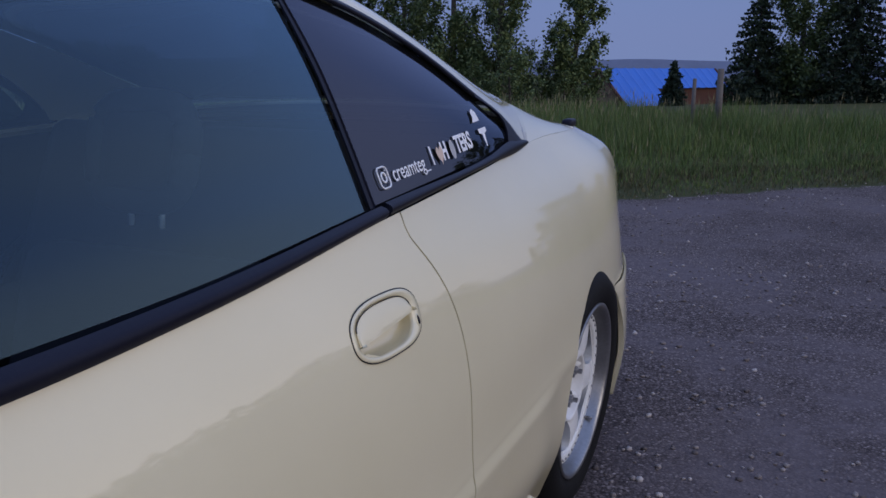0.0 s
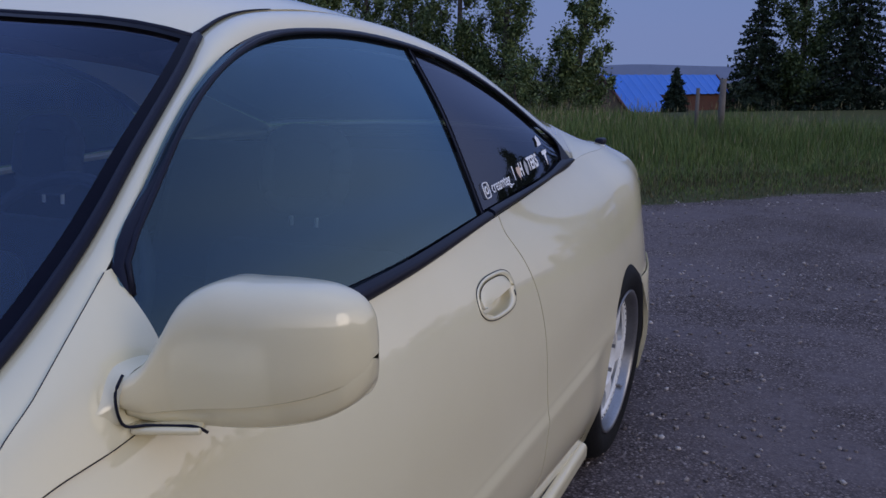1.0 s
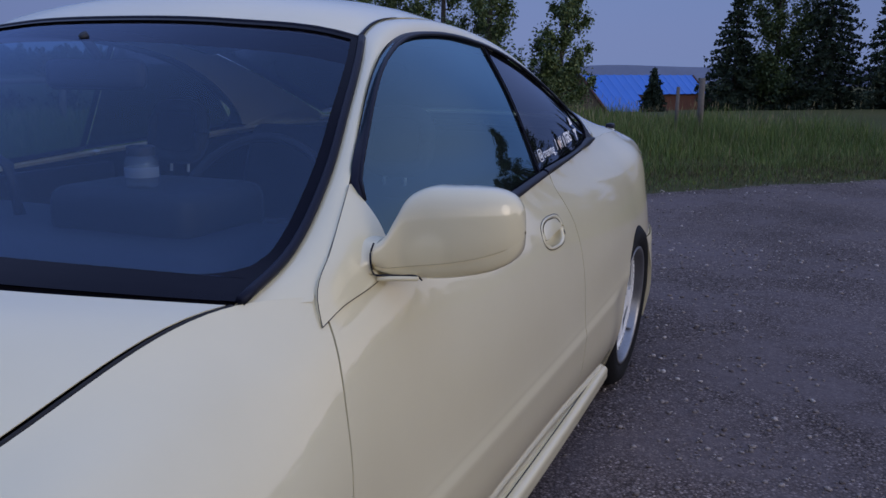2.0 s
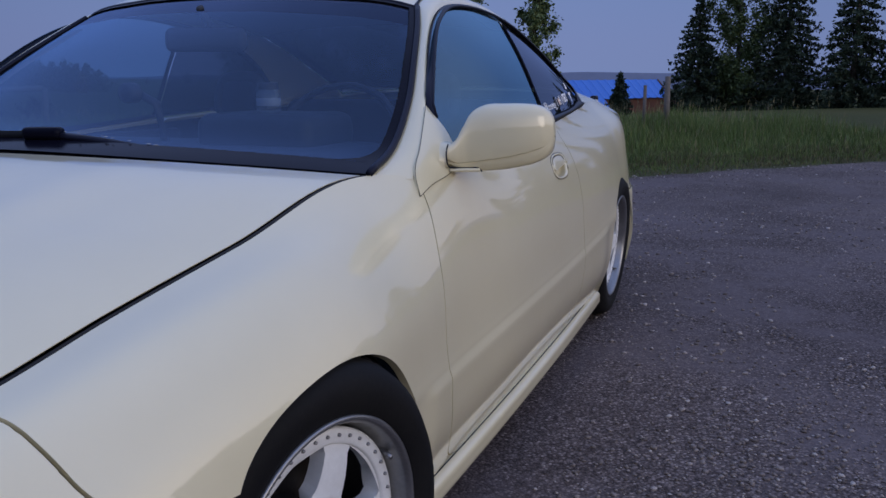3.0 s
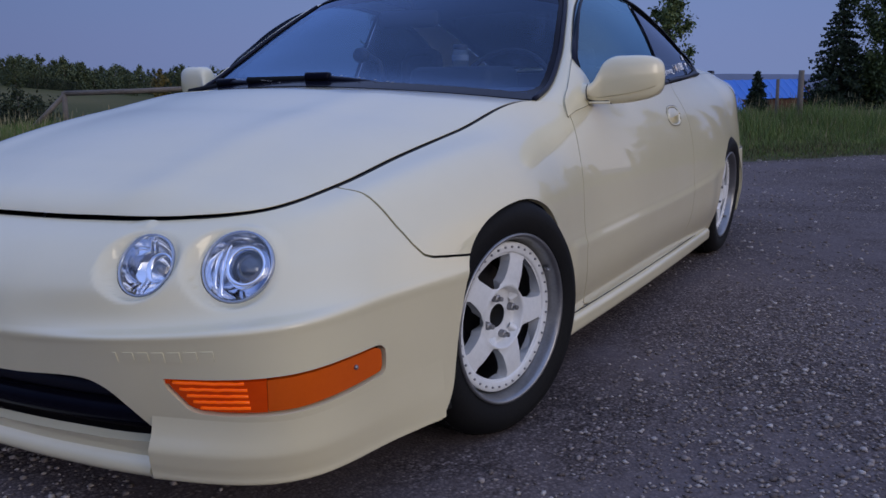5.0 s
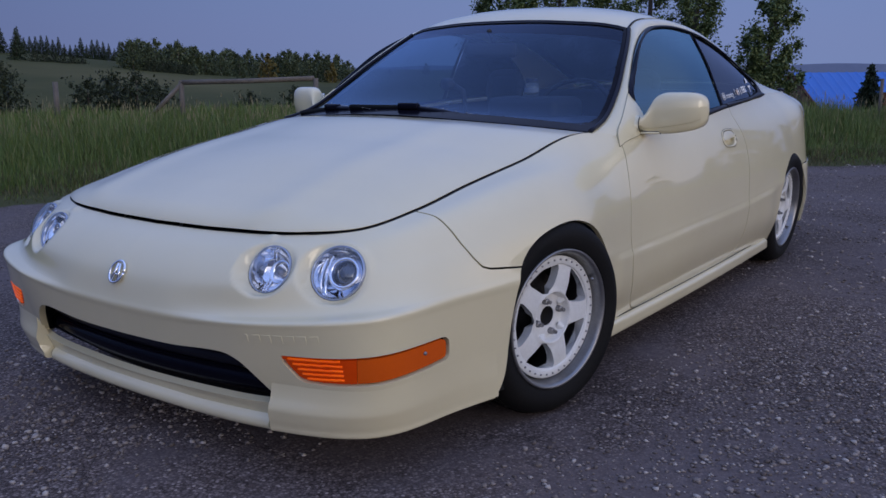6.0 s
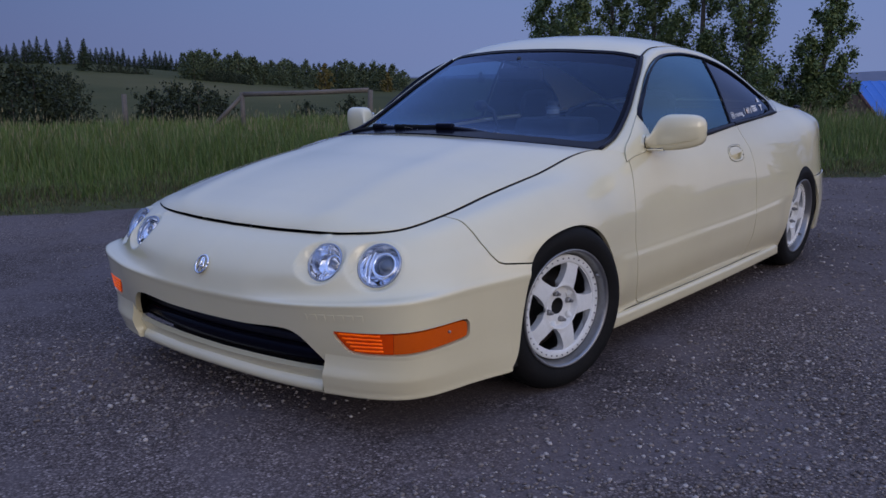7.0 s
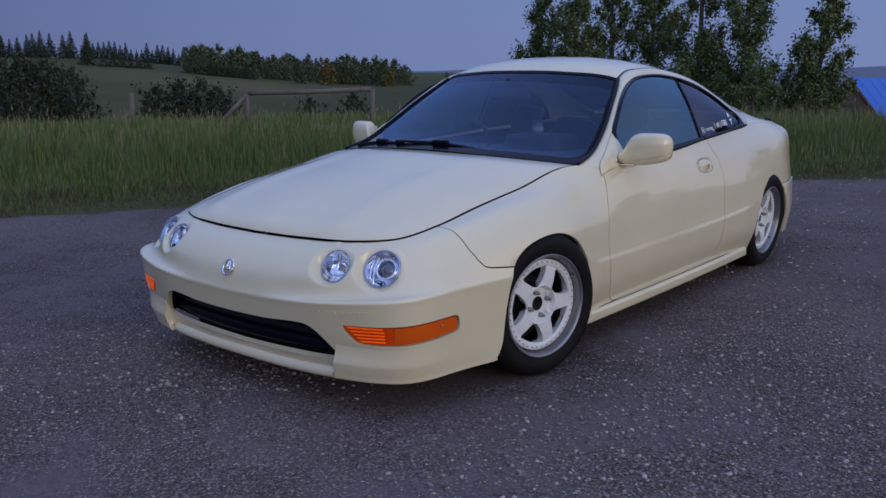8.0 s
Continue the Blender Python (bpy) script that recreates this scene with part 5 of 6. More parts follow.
def build_seat(x, y):
    seat = part("seat", rounded_box(.50, .50, .16, .05, 3, (x, y - .04, .36)), SEAT_CLOTH, car, "dark cloth front seat")
    back = rounded_box(.48, .13, .40, .05, 3, (0, 0, .20), None)
    bmesh.ops.transform(back, matrix=Matrix.Translation((x, y + .16, .37)) @ Matrix.Rotation(radians(-16), 4, "X"), verts=back.verts)
    part("backrest", back, SEAT_CLOTH, seat)
    # open head restraint: a padded frame round a sunken middle
    head = bmesh.new()
    tube([(.085 * math.copysign(abs(math.cos(t)) ** .6, math.cos(t)), 0, .075 * math.copysign(abs(math.sin(t)) ** .6, math.sin(t))) for t in (2 * math.pi * k / 32 for k in range(33))], .022, 10, head)
    m = Matrix.Translation((x, y + .25, .912)) @ Matrix.Rotation(radians(-12), 4, "X")
    bmesh.ops.transform(head, matrix=m, verts=head.verts)
    rest = part("headrest", head, HEADREST, seat)
    pad = rounded_box(.15, .03, .13, .012, 2)
    bmesh.ops.transform(pad, matrix=m, verts=pad.verts)
    part("headrest_pad", pad, SEAT_CLOTH, rest)
    for k in (-.031, .031):
        part("headrest_post", tube([(x + k - .02, y + .272, .790), (x + k - .02, y + .275, .822)], .0048, 8), GLINT_POST, seat)


# the plated posts' glint is put into a pale, barely metallic colour
GLINT_POST = surface("bright_plated_post", (0.70, 0.72, 0.74), (0.82, 0.84, 0.86), 30, (0.15, 0.25), metal=0.3)
HEADREST = surface("worn_headrest_cloth", (0.030, 0.033, 0.040), (0.048, 0.052, 0.060), 10, (0.8, 0.95), relief=0.3, fine=220)
build_seat(.36, 1.42)
build_seat(-.36, 1.42)
part("rear_seat", joined(rounded_box(1.16, .45, .16, .05, 3, (0, 2.08, .42)), rounded_box(1.16, .14, .48, .05, 3, (0, 2.32, .66), Matrix.Rotation(radians(-22), 4, "X"))), SEAT_CLOTH, car, "dark rear bench")
dash = rounded_box(1.22, .38, .20, .06, 3, (0, .70, .735))
part("dashboard", joined(dash, rounded_box(.30, .24, .09, .03, 3, (.33, .765, .860))), INTERIOR, car, "dark plastic dashboard")
wheel_bm = lathe([(.0, .182), (.012, .176), (.012, .196), (.0, .19)], 40, "Y", closed=True)
tube([(-.18, 0, 0), (.18, 0, 0)], .016, 8, wheel_bm)
tube([(0, 0, 0), (0, 0, -.18)], .018, 8, wheel_bm)
bmesh.ops.transform(wheel_bm, matrix=Matrix.Translation((.36, .98, .80)) @ Matrix.Rotation(radians(-25), 4, "X"), verts=wheel_bm.verts)
part("steering_wheel", wheel_bm, INTERIOR, car, "black steering wheel")
mir_bm = rounded_box(.23, .035, .065, .02, 3, (-.02, 1.0, 1.085), Matrix.Rotation(radians(12), 4, "Z"))
part("rear_view_mirror", joined(mir_bm, tube([(0, .99, 1.12), (0, .95, 1.165)], .01, 8)), INTERIOR, car, "black rear-view mirror")
for s in (1, -1):
    part("door_card", rounded_box(.03, 1.1, .5, .012, 2, (s * .715, 1.22, .55)), INTERIOR, car, "dark inner door panel")
part("headliner", grid(lambda u, v: roof_fn(.04 + .92 * u, .03 + .95 * v) + np.array((0, 0, -.03)), 12, 12), INTERIOR, car, "dark roof lining")
part("cargo_cover", rounded_box(1.2, .62, .03, .01, 2, (0, 2.66, .80)), INTERIOR, car, "dark parcel shelf")
part("scuttle", rounded_box(1.36, .05, .46, .02, 2, (0, .46, .56)), DARK, car, "black firewall")

pod = lathe([(-.016, .001), (-.016, .024), (-.010, .029), (.012, .029), (.016, .026), (.012, .023), (.010, .001)], 28, "Y")
bmesh.ops.transform(pod, matrix=Matrix.Translation((-.034, .70, .950)) @ Matrix.Rotation(radians(-25), 4, "Z") @ Matrix.Diagonal((1.25, 1, .85, 1)), verts=pod.verts)
pod_part = part("gauge_pod", pod, INTERIOR, car, "small round black gauge on the dashboard")
part("stalk", tube([(-.005, .705, .945), (.03, .715, .925), (.045, .72, .83)], .011, 8), INTERIOR, pod_part)

# glass jar on the instrument hood
jar = thing("jar", "small clear glass jar with a silver lid on the dashboard", "jar", (.347, .705, .9045))
part("glass_body", lathe([(0, .001), (.001, .024), (.006, .027), (.045, .027), (.052, .022), (.056, .022)], 28, "Z"), make_glass("jar_glass", (.8, .84, .86), ior=1.5, haze=.06), jar)
part("lid", lathe([(.054, .0235), (.068, .0235), (.070, .021), (.070, .001)], 28, "Z"), ROTOR, jar, "dull silver lid")
part("paper_band", lathe([(.018, .0274), (.019, .0278), (.034, .0278), (.035, .0274)], 28, "Z"), TRIM_GREY, jar, "pale paper band")
for s in (1, -1):
    inner = grid(lambda u, v: pillar_point(.02 + .30 * u, .1 + .8 * v) + np.array((-.02, .012, -.012)), 24, 4)
    part("pillar_trim", mirrored(inner) if s < 0 else inner, TRIM_GREY, car, "grey plastic pillar trim")

# chips in the rear quarter's paint
for y0, z0, w in ((3.06, .765, .012), (3.13, .60, .006)):
    c, n = side_spot(y0, z0) if y0 < 2.9 else (Vector(min((body_point(12.5 + 2 * i / 40, .55 + .4 * j / 40) for i in range(41) for j in range(41)), key=lambda p: (p[1] - y0) ** 2 + (p[2] - z0) ** 2)), Vector((.9, .4, .1)))
    chip = rounded_box(.004, w, .004, .0015, 1)
    bmesh.ops.transform(chip, matrix=Matrix.Translation(c) @ Matrix.Rotation(.5, 4, "X"), verts=chip.verts)
    part("paint_chip", chip, BLACK_TRIM, car, "small dark chip in the paint")


# ---- ground ----
EDGE_AT, EDGE_N = np.array((-4.4, 1.75)), np.array((-.785, .620))


def edge_u(x, y):
    """How far a place lies beyond the gravel's edge, into the grass."""
    along = (x - EDGE_AT[0]) * .620 + (y - EDGE_AT[1]) * .785
    return (x - EDGE_AT[0]) * EDGE_N[0] + (y - EDGE_AT[1]) * EDGE_N[1] - max(.22 - .0144 * (along - 5.2) ** 2, -1.5)


def smooth(a, b, x):
    t = min(max((x - a) / (b - a), 0.0), 1.0)
    return t * t * (3 - 2 * t)


def ground_z(x, y):
    u = edge_u(x, y)
    if u <= 0:
        return .006 * noise.noise((x * .5, y * .5, 0)) * smooth(.0, 3, math.hypot(x, y - 1.3) - 2.2)
    d = math.hypot(x - 2.7, y + 2.9)
    az = math.degrees(math.atan2(y + 2.9, x - 2.7))
    z = -.022 * min(u, 18) - .055 * max(0, min(u - 18, 45))
    hill = smooth(122, 140, az) * smooth(45, 230, d)
    z += smooth(45, 230, d) * (2.2 * smooth(122, 136, az) + 5.2 * smooth(134, 153, az))
    z += smooth(250, 900, d) * (.2 + hill * .6)
    z -= 34 * smooth(64, 320, d) * (1 - smooth(107, 116, az)) * (1 - smooth(500, 950, d) * .6)      # the valley behind the barn
    z += .05 * noise.noise((x * .35, y * .35, 1.3)) * smooth(0, 3, u) + .5 * noise.noise((x * .03, y * .03, 4)) * smooth(20, 80, u)
    return z


def build_ground():
    bm = bmesh.new()
    rad = [0.0] + list(np.geomspace(.8, 4200, 110))
    seg = 160
    rows = [[bm.verts.new((-1.0, 3.0, ground_z(-1.0, 3.0)))]]
    for r in rad[1:]:
        rows.append([])
        for k in range(seg):
            a = 2 * math.pi * k / seg
            x, y = -1.0 + r * math.cos(a), 3.0 + r * math.sin(a)
            rows[-1].append(bm.verts.new((x, y, ground_z(x, y))))
    for k in range(seg):
        bm.faces.new((rows[0][0], rows[1][k], rows[1][(k + 1) % seg]))
    for p, q in zip(rows[1:], rows[2:]):
        for k in range(seg):
            bm.faces.new((p[k], q[k], q[(k + 1) % seg], p[(k + 1) % seg]))
    return bm


def make_ground():
    m, n, l, b = material("gravel_and_meadow")
    v = coords(n, l)
    # gravel: packed fine stone with damp and dusty patches
    vor = n.new("ShaderNodeTexVoronoi")
    vor.inputs["Scale"].default_value = 125
    l.new(v, vor.inputs["Vector"])
    stones = ramp(n, l, vor.outputs["Color"], ((0.05, (.088, .070, .066)), (0.55, (.172, .140, .130)), (0.80, (.288, .242, .225)), (0.97, (.52, .445, .41))))
    crack = ramp(n, l, vor.outputs["Distance"], ((0.25, (1, 1, 1)), (0.75, (.42, .42, .42))))
    stones = mixed(n, l, 1.0, stones, crack, "MULTIPLY")
    patch = ramp(n, l, noise_tex(n, l, v, .55, 6, .62), ((0.32, (.58, .55, .55)), (0.70, (1.30, 1.23, 1.19))))
    gravel = mixed(n, l, 1.0, stones, patch, "MULTIPLY")
    speck = ramp(n, l, noise_tex(n, l, v, 210, 2, .5), ((0.60, (0, 0, 0)), (0.70, (1, 1, 1))))
    gravel = mixed(n, l, mixed(n, l, 1.0, speck, (.45, .45, .45), "MULTIPLY"), gravel, (.30, .285, .275))
    bare = ramp(n, l, noise_tex(n, l, v, 1.1, 6, .66), ((0.47, (0, 0, 0)), (0.60, (.82, .82, .82))))
    dust = ramp(n, l, noise_tex(n, l, v, 26, 6, .75), ((0.3, (.092, .074, .074)), (0.7, (.170, .139, .138))))
    gravel = mixed(n, l, bare, gravel, dust)
    # meadow floor and far fields
    far = ramp(n, l, noise_tex(n, l, v, .022, 5), ((0.35, (.044, .047, .015)), (0.5, (.074, .071, .024)), (0.66, (.135, .112, .046))))
    near = ramp(n, l, noise_tex(n, l, v, 2.5, 6, .7), ((0.3, (.026, .036, .012)), (0.7, (.070, .080, .028))))
    meadow = mixed(n, l, .68, near, far)
    sep = n.new("ShaderNodeSeparateXYZ")
    l.new(v, sep.inputs[0])
    mx = n.new("ShaderNodeMath")
    mx.operation = "MULTIPLY_ADD"
    l.new(sep.outputs[0], mx.inputs[0])
    mx.inputs[1].default_value, mx.inputs[2].default_value = float(EDGE_N[0]), float(-EDGE_AT @ EDGE_N)
    my = n.new("ShaderNodeMath")
    my.operation = "MULTIPLY_ADD"
    l.new(sep.outputs[1], my.inputs[0])
    my.inputs[1].default_value = float(EDGE_N[1])
    l.new(mx.outputs[0], my.inputs[2])
    # the gravel's edge bends towards the yard at both ends
    along = n.new("ShaderNodeMath")
    along.operation = "MULTIPLY_ADD"
    l.new(sep.outputs[0], along.inputs[0])
    along.inputs[1].default_value, along.inputs[2].default_value = .620, float(-EDGE_AT[0] * .620 - EDGE_AT[1] * .785 - 5.2)
    along2 = n.new("ShaderNodeMath")
    along2.operation = "MULTIPLY_ADD"
    l.new(sep.outputs[1], along2.inputs[0])
    along2.inputs[1].default_value = .785
    l.new(along.outputs[0], along2.inputs[2])
    square = n.new("ShaderNodeMath")
    square.operation = "MULTIPLY"
    l.new(along2.outputs[0], square.inputs[0])
    l.new(along2.outputs[0], square.inputs[1])
    bend = n.new("ShaderNodeMath")
    bend.operation = "MULTIPLY_ADD"
    l.new(square.outputs[0], bend.inputs[0])
    bend.inputs[1].default_value, bend.inputs[2].default_value = .0144, -.22
    capped = n.new("ShaderNodeMath")
    capped.operation = "MINIMUM"
    l.new(bend.outputs[0], capped.inputs[0])
    capped.inputs[1].default_value = 1.5
    bent = n.new("ShaderNodeMath")
    bent.operation = "ADD"
    l.new(my.outputs[0], bent.inputs[0])
    l.new(capped.outputs[0], bent.inputs[1])
    wob = n.new("ShaderNodeMath")
    wob.operation = "MULTIPLY_ADD"
    l.new(noise_tex(n, l, v, 1.6, 5, .65), wob.inputs[0])
    wob.inputs[1].default_value = .8
    l.new(bent.outputs[0], wob.inputs[2])
    mask = ramp(n, l, wob.outputs[0], ((0.38, (0, 0, 0)), (0.46, (1, 1, 1))))
    l.new(mixed(n, l, mask, gravel, meadow), b.inputs["Base Color"])
    b.inputs["Roughness"].default_value = .85
    b.inputs["Specular IOR Level"].default_value = .08
    h = mixed(n, l, .5, vor.outputs["Distance"], noise_tex(n, l, v, 30, 5, .7))
    k = n.new("ShaderNodeBump")
    k.invert = True
    k.inputs["Strength"].default_value, k.inputs["Distance"].default_value = .6, .006
    l.new(h, k.inputs["Height"])
    l.new(k.outputs[0], b.inputs["Normal"])
    return m


tagged(link("ground", build_ground(), make_ground()), "grey gravel yard running into a grassy meadow", "ground", kind="structure")


# ---- loose stones ----
def island_material(name, stops, rough=.85, spec=.3, fine=0):
    m, n, l, b = material(name)
    g = n.new("ShaderNodeNewGeometry")
    c = ramp(n, l, g.outputs["Random Per Island"], stops)
    if fine:
        v = coords(n, l)
        c = mixed(n, l, 1.0, c, ramp(n, l, noise_tex(n, l, v, fine, 4, .7), ((.3, (.7, .7, .7)), (.7, (1.2, 1.2, 1.2)))), "MULTIPLY")
    l.new(c, b.inputs["Base Color"])
    b.inputs["Roughness"].default_value = rough
    b.inputs["Specular IOR Level"].default_value = spec
    return m


STONE = island_material("gravel_stone", ((0, (.095, .076, .069)), (.45, (.200, .168, .152)), (.82, (.300, .260, .238)), (1.0, (.46, .415, .385))), fine=200)
rng = np.random.default_rng(7)


def lump_shapes(count=12, fine=True):
    """Unit stones: battered octahedra with cut corners."""
    shapes = []
    r = random.Random(5)
    for _ in range(count):
        b = bmesh.new()
        if fine:
            bmesh.ops.create_icosphere(b, subdivisions=1, radius=1)
        else:
            bmesh.ops.create_uvsphere(b, u_segments=5, v_segments=2, radius=1)
            bmesh.ops.triangulate(b, faces=b.faces)
        for v in b.verts:
            v.co *= r.uniform(.68, 1.15)
            v.co.z *= .62
        b.verts.ensure_lookup_table()
        shapes.append((np.array([v.co[:] for v in b.verts]), np.array([[x.index for x in f.verts] for f in b.faces])))
        b.free()
    return shapes


def mass(name, verts, faces, mat, label, category, smooth_faces=False, kind="stuff", parent=None):
    me = bpy.data.meshes.new(name)
    verts, faces = np.asarray(verts, np.float32), np.asarray(faces, np.int32)
    k = faces.shape[1]
    me.vertices.add(len(verts))
    me.vertices.foreach_set("co", verts.ravel())
    me.loops.add(faces.size)
    me.loops.foreach_set("vertex_index", faces.ravel())
    me.polygons.add(len(faces))
    me.polygons.foreach_set("loop_start", np.arange(0, faces.size, k, dtype=np.int32))
    me.polygons.foreach_set("loop_total", np.full(len(faces), k, np.int32))
    if smooth_faces:
        me.polygons.foreach_set("use_smooth", np.ones(len(faces), bool))
    me.update(calc_edges=True)
    me.validate()
    me.materials.append(mat)
    ob = new(name, me)
    if parent is not None:
        ob.parent = parent
        if label:
            ob["label"] = label
        if kind:
            ob["kind"] = kind
    else:
        tagged(ob, label, category, kind=kind)
    return ob


def build_stones():
    large, small = lump_shapes(), [(v, f[np.array([v[t][:, 2].mean() > -.9 for t in f])]) for v, f in lump_shapes(12, False)]
    V, F, base = [], [], 0
    zones = [((-1.2, 3.0), (-1.9, 2.2), 44000, (.0030, .0092)), ((-3.0, 6.0), (-2.6, 9.5), 30000, (.004, .0125)), ((-1.4, 2.8), (-2.0, 3.0), 2200, (.007, .0115)), ((-1.0, 2.6), (-1.6, .8), 40, (.012, .015))]
    for (x0, x1), (y0, y1), count, (s0, s1) in zones:
        for _ in range(count):
            x, y = rng.uniform(x0, x1), rng.uniform(y0, y1)
            if edge_u(x, y) > .15 or rng.random() > .55 + 1.5 * noise.noise((x * .9, y * .9, 9.0)) + .5 * noise.noise((x * 2.6, y * 2.6, 3.0)):
                continue
            s = s0 + (s1 - s0) * rng.random() ** 2.2
            v, f = (large if s > .0085 else small)[rng.integers(12)]
            a = rng.uniform(0, 6.283)
            c, d = math.cos(a), math.sin(a)
            w = v * s * np.array((rng.uniform(.8, 1.35), rng.uniform(.75, 1.1), 1))
            V.append(np.stack([w[:, 0] * c - w[:, 1] * d + x, w[:, 0] * d + w[:, 1] * c + y, w[:, 2] + s * .28 + ground_z(x, y)], 1))
            F.append(f + base)
            base += len(v)
    mass("gravel", np.concatenate(V), np.concatenate(F), STONE, "loose grey crushed stone scattered over the yard", "gravel")


build_stones()


# ---- grass ----
GRASS = island_material("grass_blade", ((0, (.050, .088, .019)), (.5, (.094, .146, .034)), (.9, (.140, .180, .052)), (1.0, (.22, .205, .090))), rough=.6, spec=.25)
DRY = island_material("dry_grass_blade", ((0, (.036, .040, .016)), (.5, (.072, .070, .030)), (1.0, (.150, .128, .066))), rough=.8)
SEED = island_material("seed_head", ((0, (.14, .13, .07)), (.6, (.21, .19, .11)), (1.0, (.29, .26, .16))), rough=.8)


def build_grass():
    tang = np.array((.620, .785))
    V, F, bg = [], [], 0
    VD, FD, bd = [], [], 0
    VS, FS, bs = [], [], 0
    for along0, along1, u0, u1, count in ((-9, 15, .0, 1.7, 52000), (-9, 15, 1.4, 6.5, 108000), (-16, 17, 6, 16, 44000), (-30, 14, 14, 40, 26000)):
        for _ in range(count):
            a, u = rng.uniform(along0, along1), rng.uniform(u0, u1)
            p = EDGE_AT + tang * a + EDGE_N * u
            p = p + EDGE_N * max(.22 - .0144 * (a - 5.2) ** 2, -1.5)
            x, y = p
            clump = noise.noise((x * .8, y * .8, 2.0))
            if u < .5 and rng.random() > .45 + u * 1.1 + .5 * clump:
                continue
            tall = .045 + .065 * smooth(.2, 1.8, u) + .30 * smooth(2.3, 5.2, u)
            h = tall * (.6 + .7 * rng.random()) * (1 + .45 * clump)
            w = (.0026 + .0024 * rng.random()) * (1 if u < 7 else 1.9 if u < 16 else 4.4)
            yaw, lean = rng.uniform(0, 6.283), rng.uniform(.05, .55) * h
            c, s = math.cos(yaw), math.sin(yaw)
            z = ground_z(x, y) - .02
            dx, dy = lean * c, lean * s
            wx, wy = -s * w, c * w
            dry = rng.random() < .78 - .26 * u + .5 * noise.noise((x * 1.7, y * 1.7, 5.0)) or rng.random() < .05
            VV, FF, base = (VD, FD, bd) if dry else (V, F, bg)
            VV += [(x - wx, y - wy, z), (x + wx, y + wy, z), (x + dx * .3 - wx * .8, y + dy * .3 - wy * .8, z + h * .55), (x + dx * .3 + wx * .8, y + dy * .3 + wy * .8, z + h * .55), (x + dx, y + dy, z + h)]
            FF += [(base, base + 1, base + 3), (base, base + 3, base + 2), (base + 2, base + 3, base + 4)]
            if dry:
                bd += 5
            else:
                bg += 5
            if u > 2.4 and rng.random() < (.018 if u < 5 else .07):
                hh = h * 1.25
                t = w * .8
                x2, y2, z2 = x + dx * 1.2, y + dy * 1.2, z + hh
                VS += [(x, y - .002, z + h * .5), (x, y + .002, z + h * .5), (x2, y2, z2 - .10), (x2 - wy * 1.3, y2 - t, z2 - .09), (x2 + wy * 1.3, y2 + t, z2 - .07), (x2 + dx * .1, y2 + dy * .1, z2 + .03)]
                FS += [(bs, bs + 1, bs + 2), (bs + 2, bs + 3, bs + 5), (bs + 2, bs + 5, bs + 4)]
                bs += 6
    mass("grass", V, F, GRASS, "tall green meadow grass along the gravel", "grass")
    mass("dry_grass", VD, FD, DRY, "short brown dry grass at the gravel's edge", "grass")
    mass("seed_heads", VS, FS, SEED, "pale ripe seed heads above the grass", "grass")


build_grass()


# ---- trees ----
BARK = surface("bark", (.045, .036, .028), (.11, .092, .075), 6, (.8, .95), relief=.6, fine=40, dist=.02)
LEAF = island_material("broad_leaf", ((0, (.040, .068, .025)), (.5, (.078, .116, .040)), (1.0, (.138, .168, .062))), rough=.55)
NEEDLE = island_material("needles", ((0, (.014, .026, .014)), (.6, (.026, .043, .022)), (1.0, (.044, .062, .032))), rough=.7)
LEAF_LIGHT = island_material("light_leaf", ((0, (.035, .058, .018)), (.6, (.060, .088, .026)), (1.0, (.10, .125, .042))), rough=.55)
WOODS = island_material("wood_leaf", ((0, (.022, .036, .017)), (.6, (.045, .066, .028)), (1.0, (.085, .100, .042))), rough=.7)
# paler and greyer than WOODS: distance haze is mixed into the leaf colour
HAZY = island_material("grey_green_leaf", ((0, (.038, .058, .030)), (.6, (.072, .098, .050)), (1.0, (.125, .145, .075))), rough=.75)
THICKET = island_material("thicket_leaf", ((0, (.012, .020, .010)), (.6, (.024, .036, .017)), (1.0, (.050, .062, .030))), rough=.75)
AUTUMN = island_material("yellow_leaf", ((0, (.075, .065, .018)), (1.0, (.135, .108, .030))), rough=.7)


def leaf_cloud(centres, radii, count, size, seed, stretch=1.0):
    """Small bent leaves filling lumps, thicker near their skins."""
    r = np.random.default_rng(seed)
    c, q = np.asarray(centres, float), np.asarray(radii, float)
    w = q**2 / (q**2).sum()
    k = r.choice(len(c), count, p=w)
    d = r.normal(size=(count, 3))
    d /= np.linalg.norm(d, axis=1)[:, None]
    p = c[k] + d * (q[k] * np.minimum(np.abs(r.normal(0, .72, count)), 1.7))[:, None] * np.array((1, 1, stretch))
    t = r.normal(size=(count, 3))
    t /= np.linalg.norm(t, axis=1)[:, None]
    b = np.cross(t, r.normal(size=(count, 3)))
    b /= np.linalg.norm(b, axis=1)[:, None]
    s = (size * r.uniform(.55, 1.25, count))[:, None]
    v = np.stack([p - t * s, p + b * s * .55, p + t * s, p - b * s * .55], 1).reshape(-1, 3)
    return v, np.arange(count * 4).reshape(-1, 4)


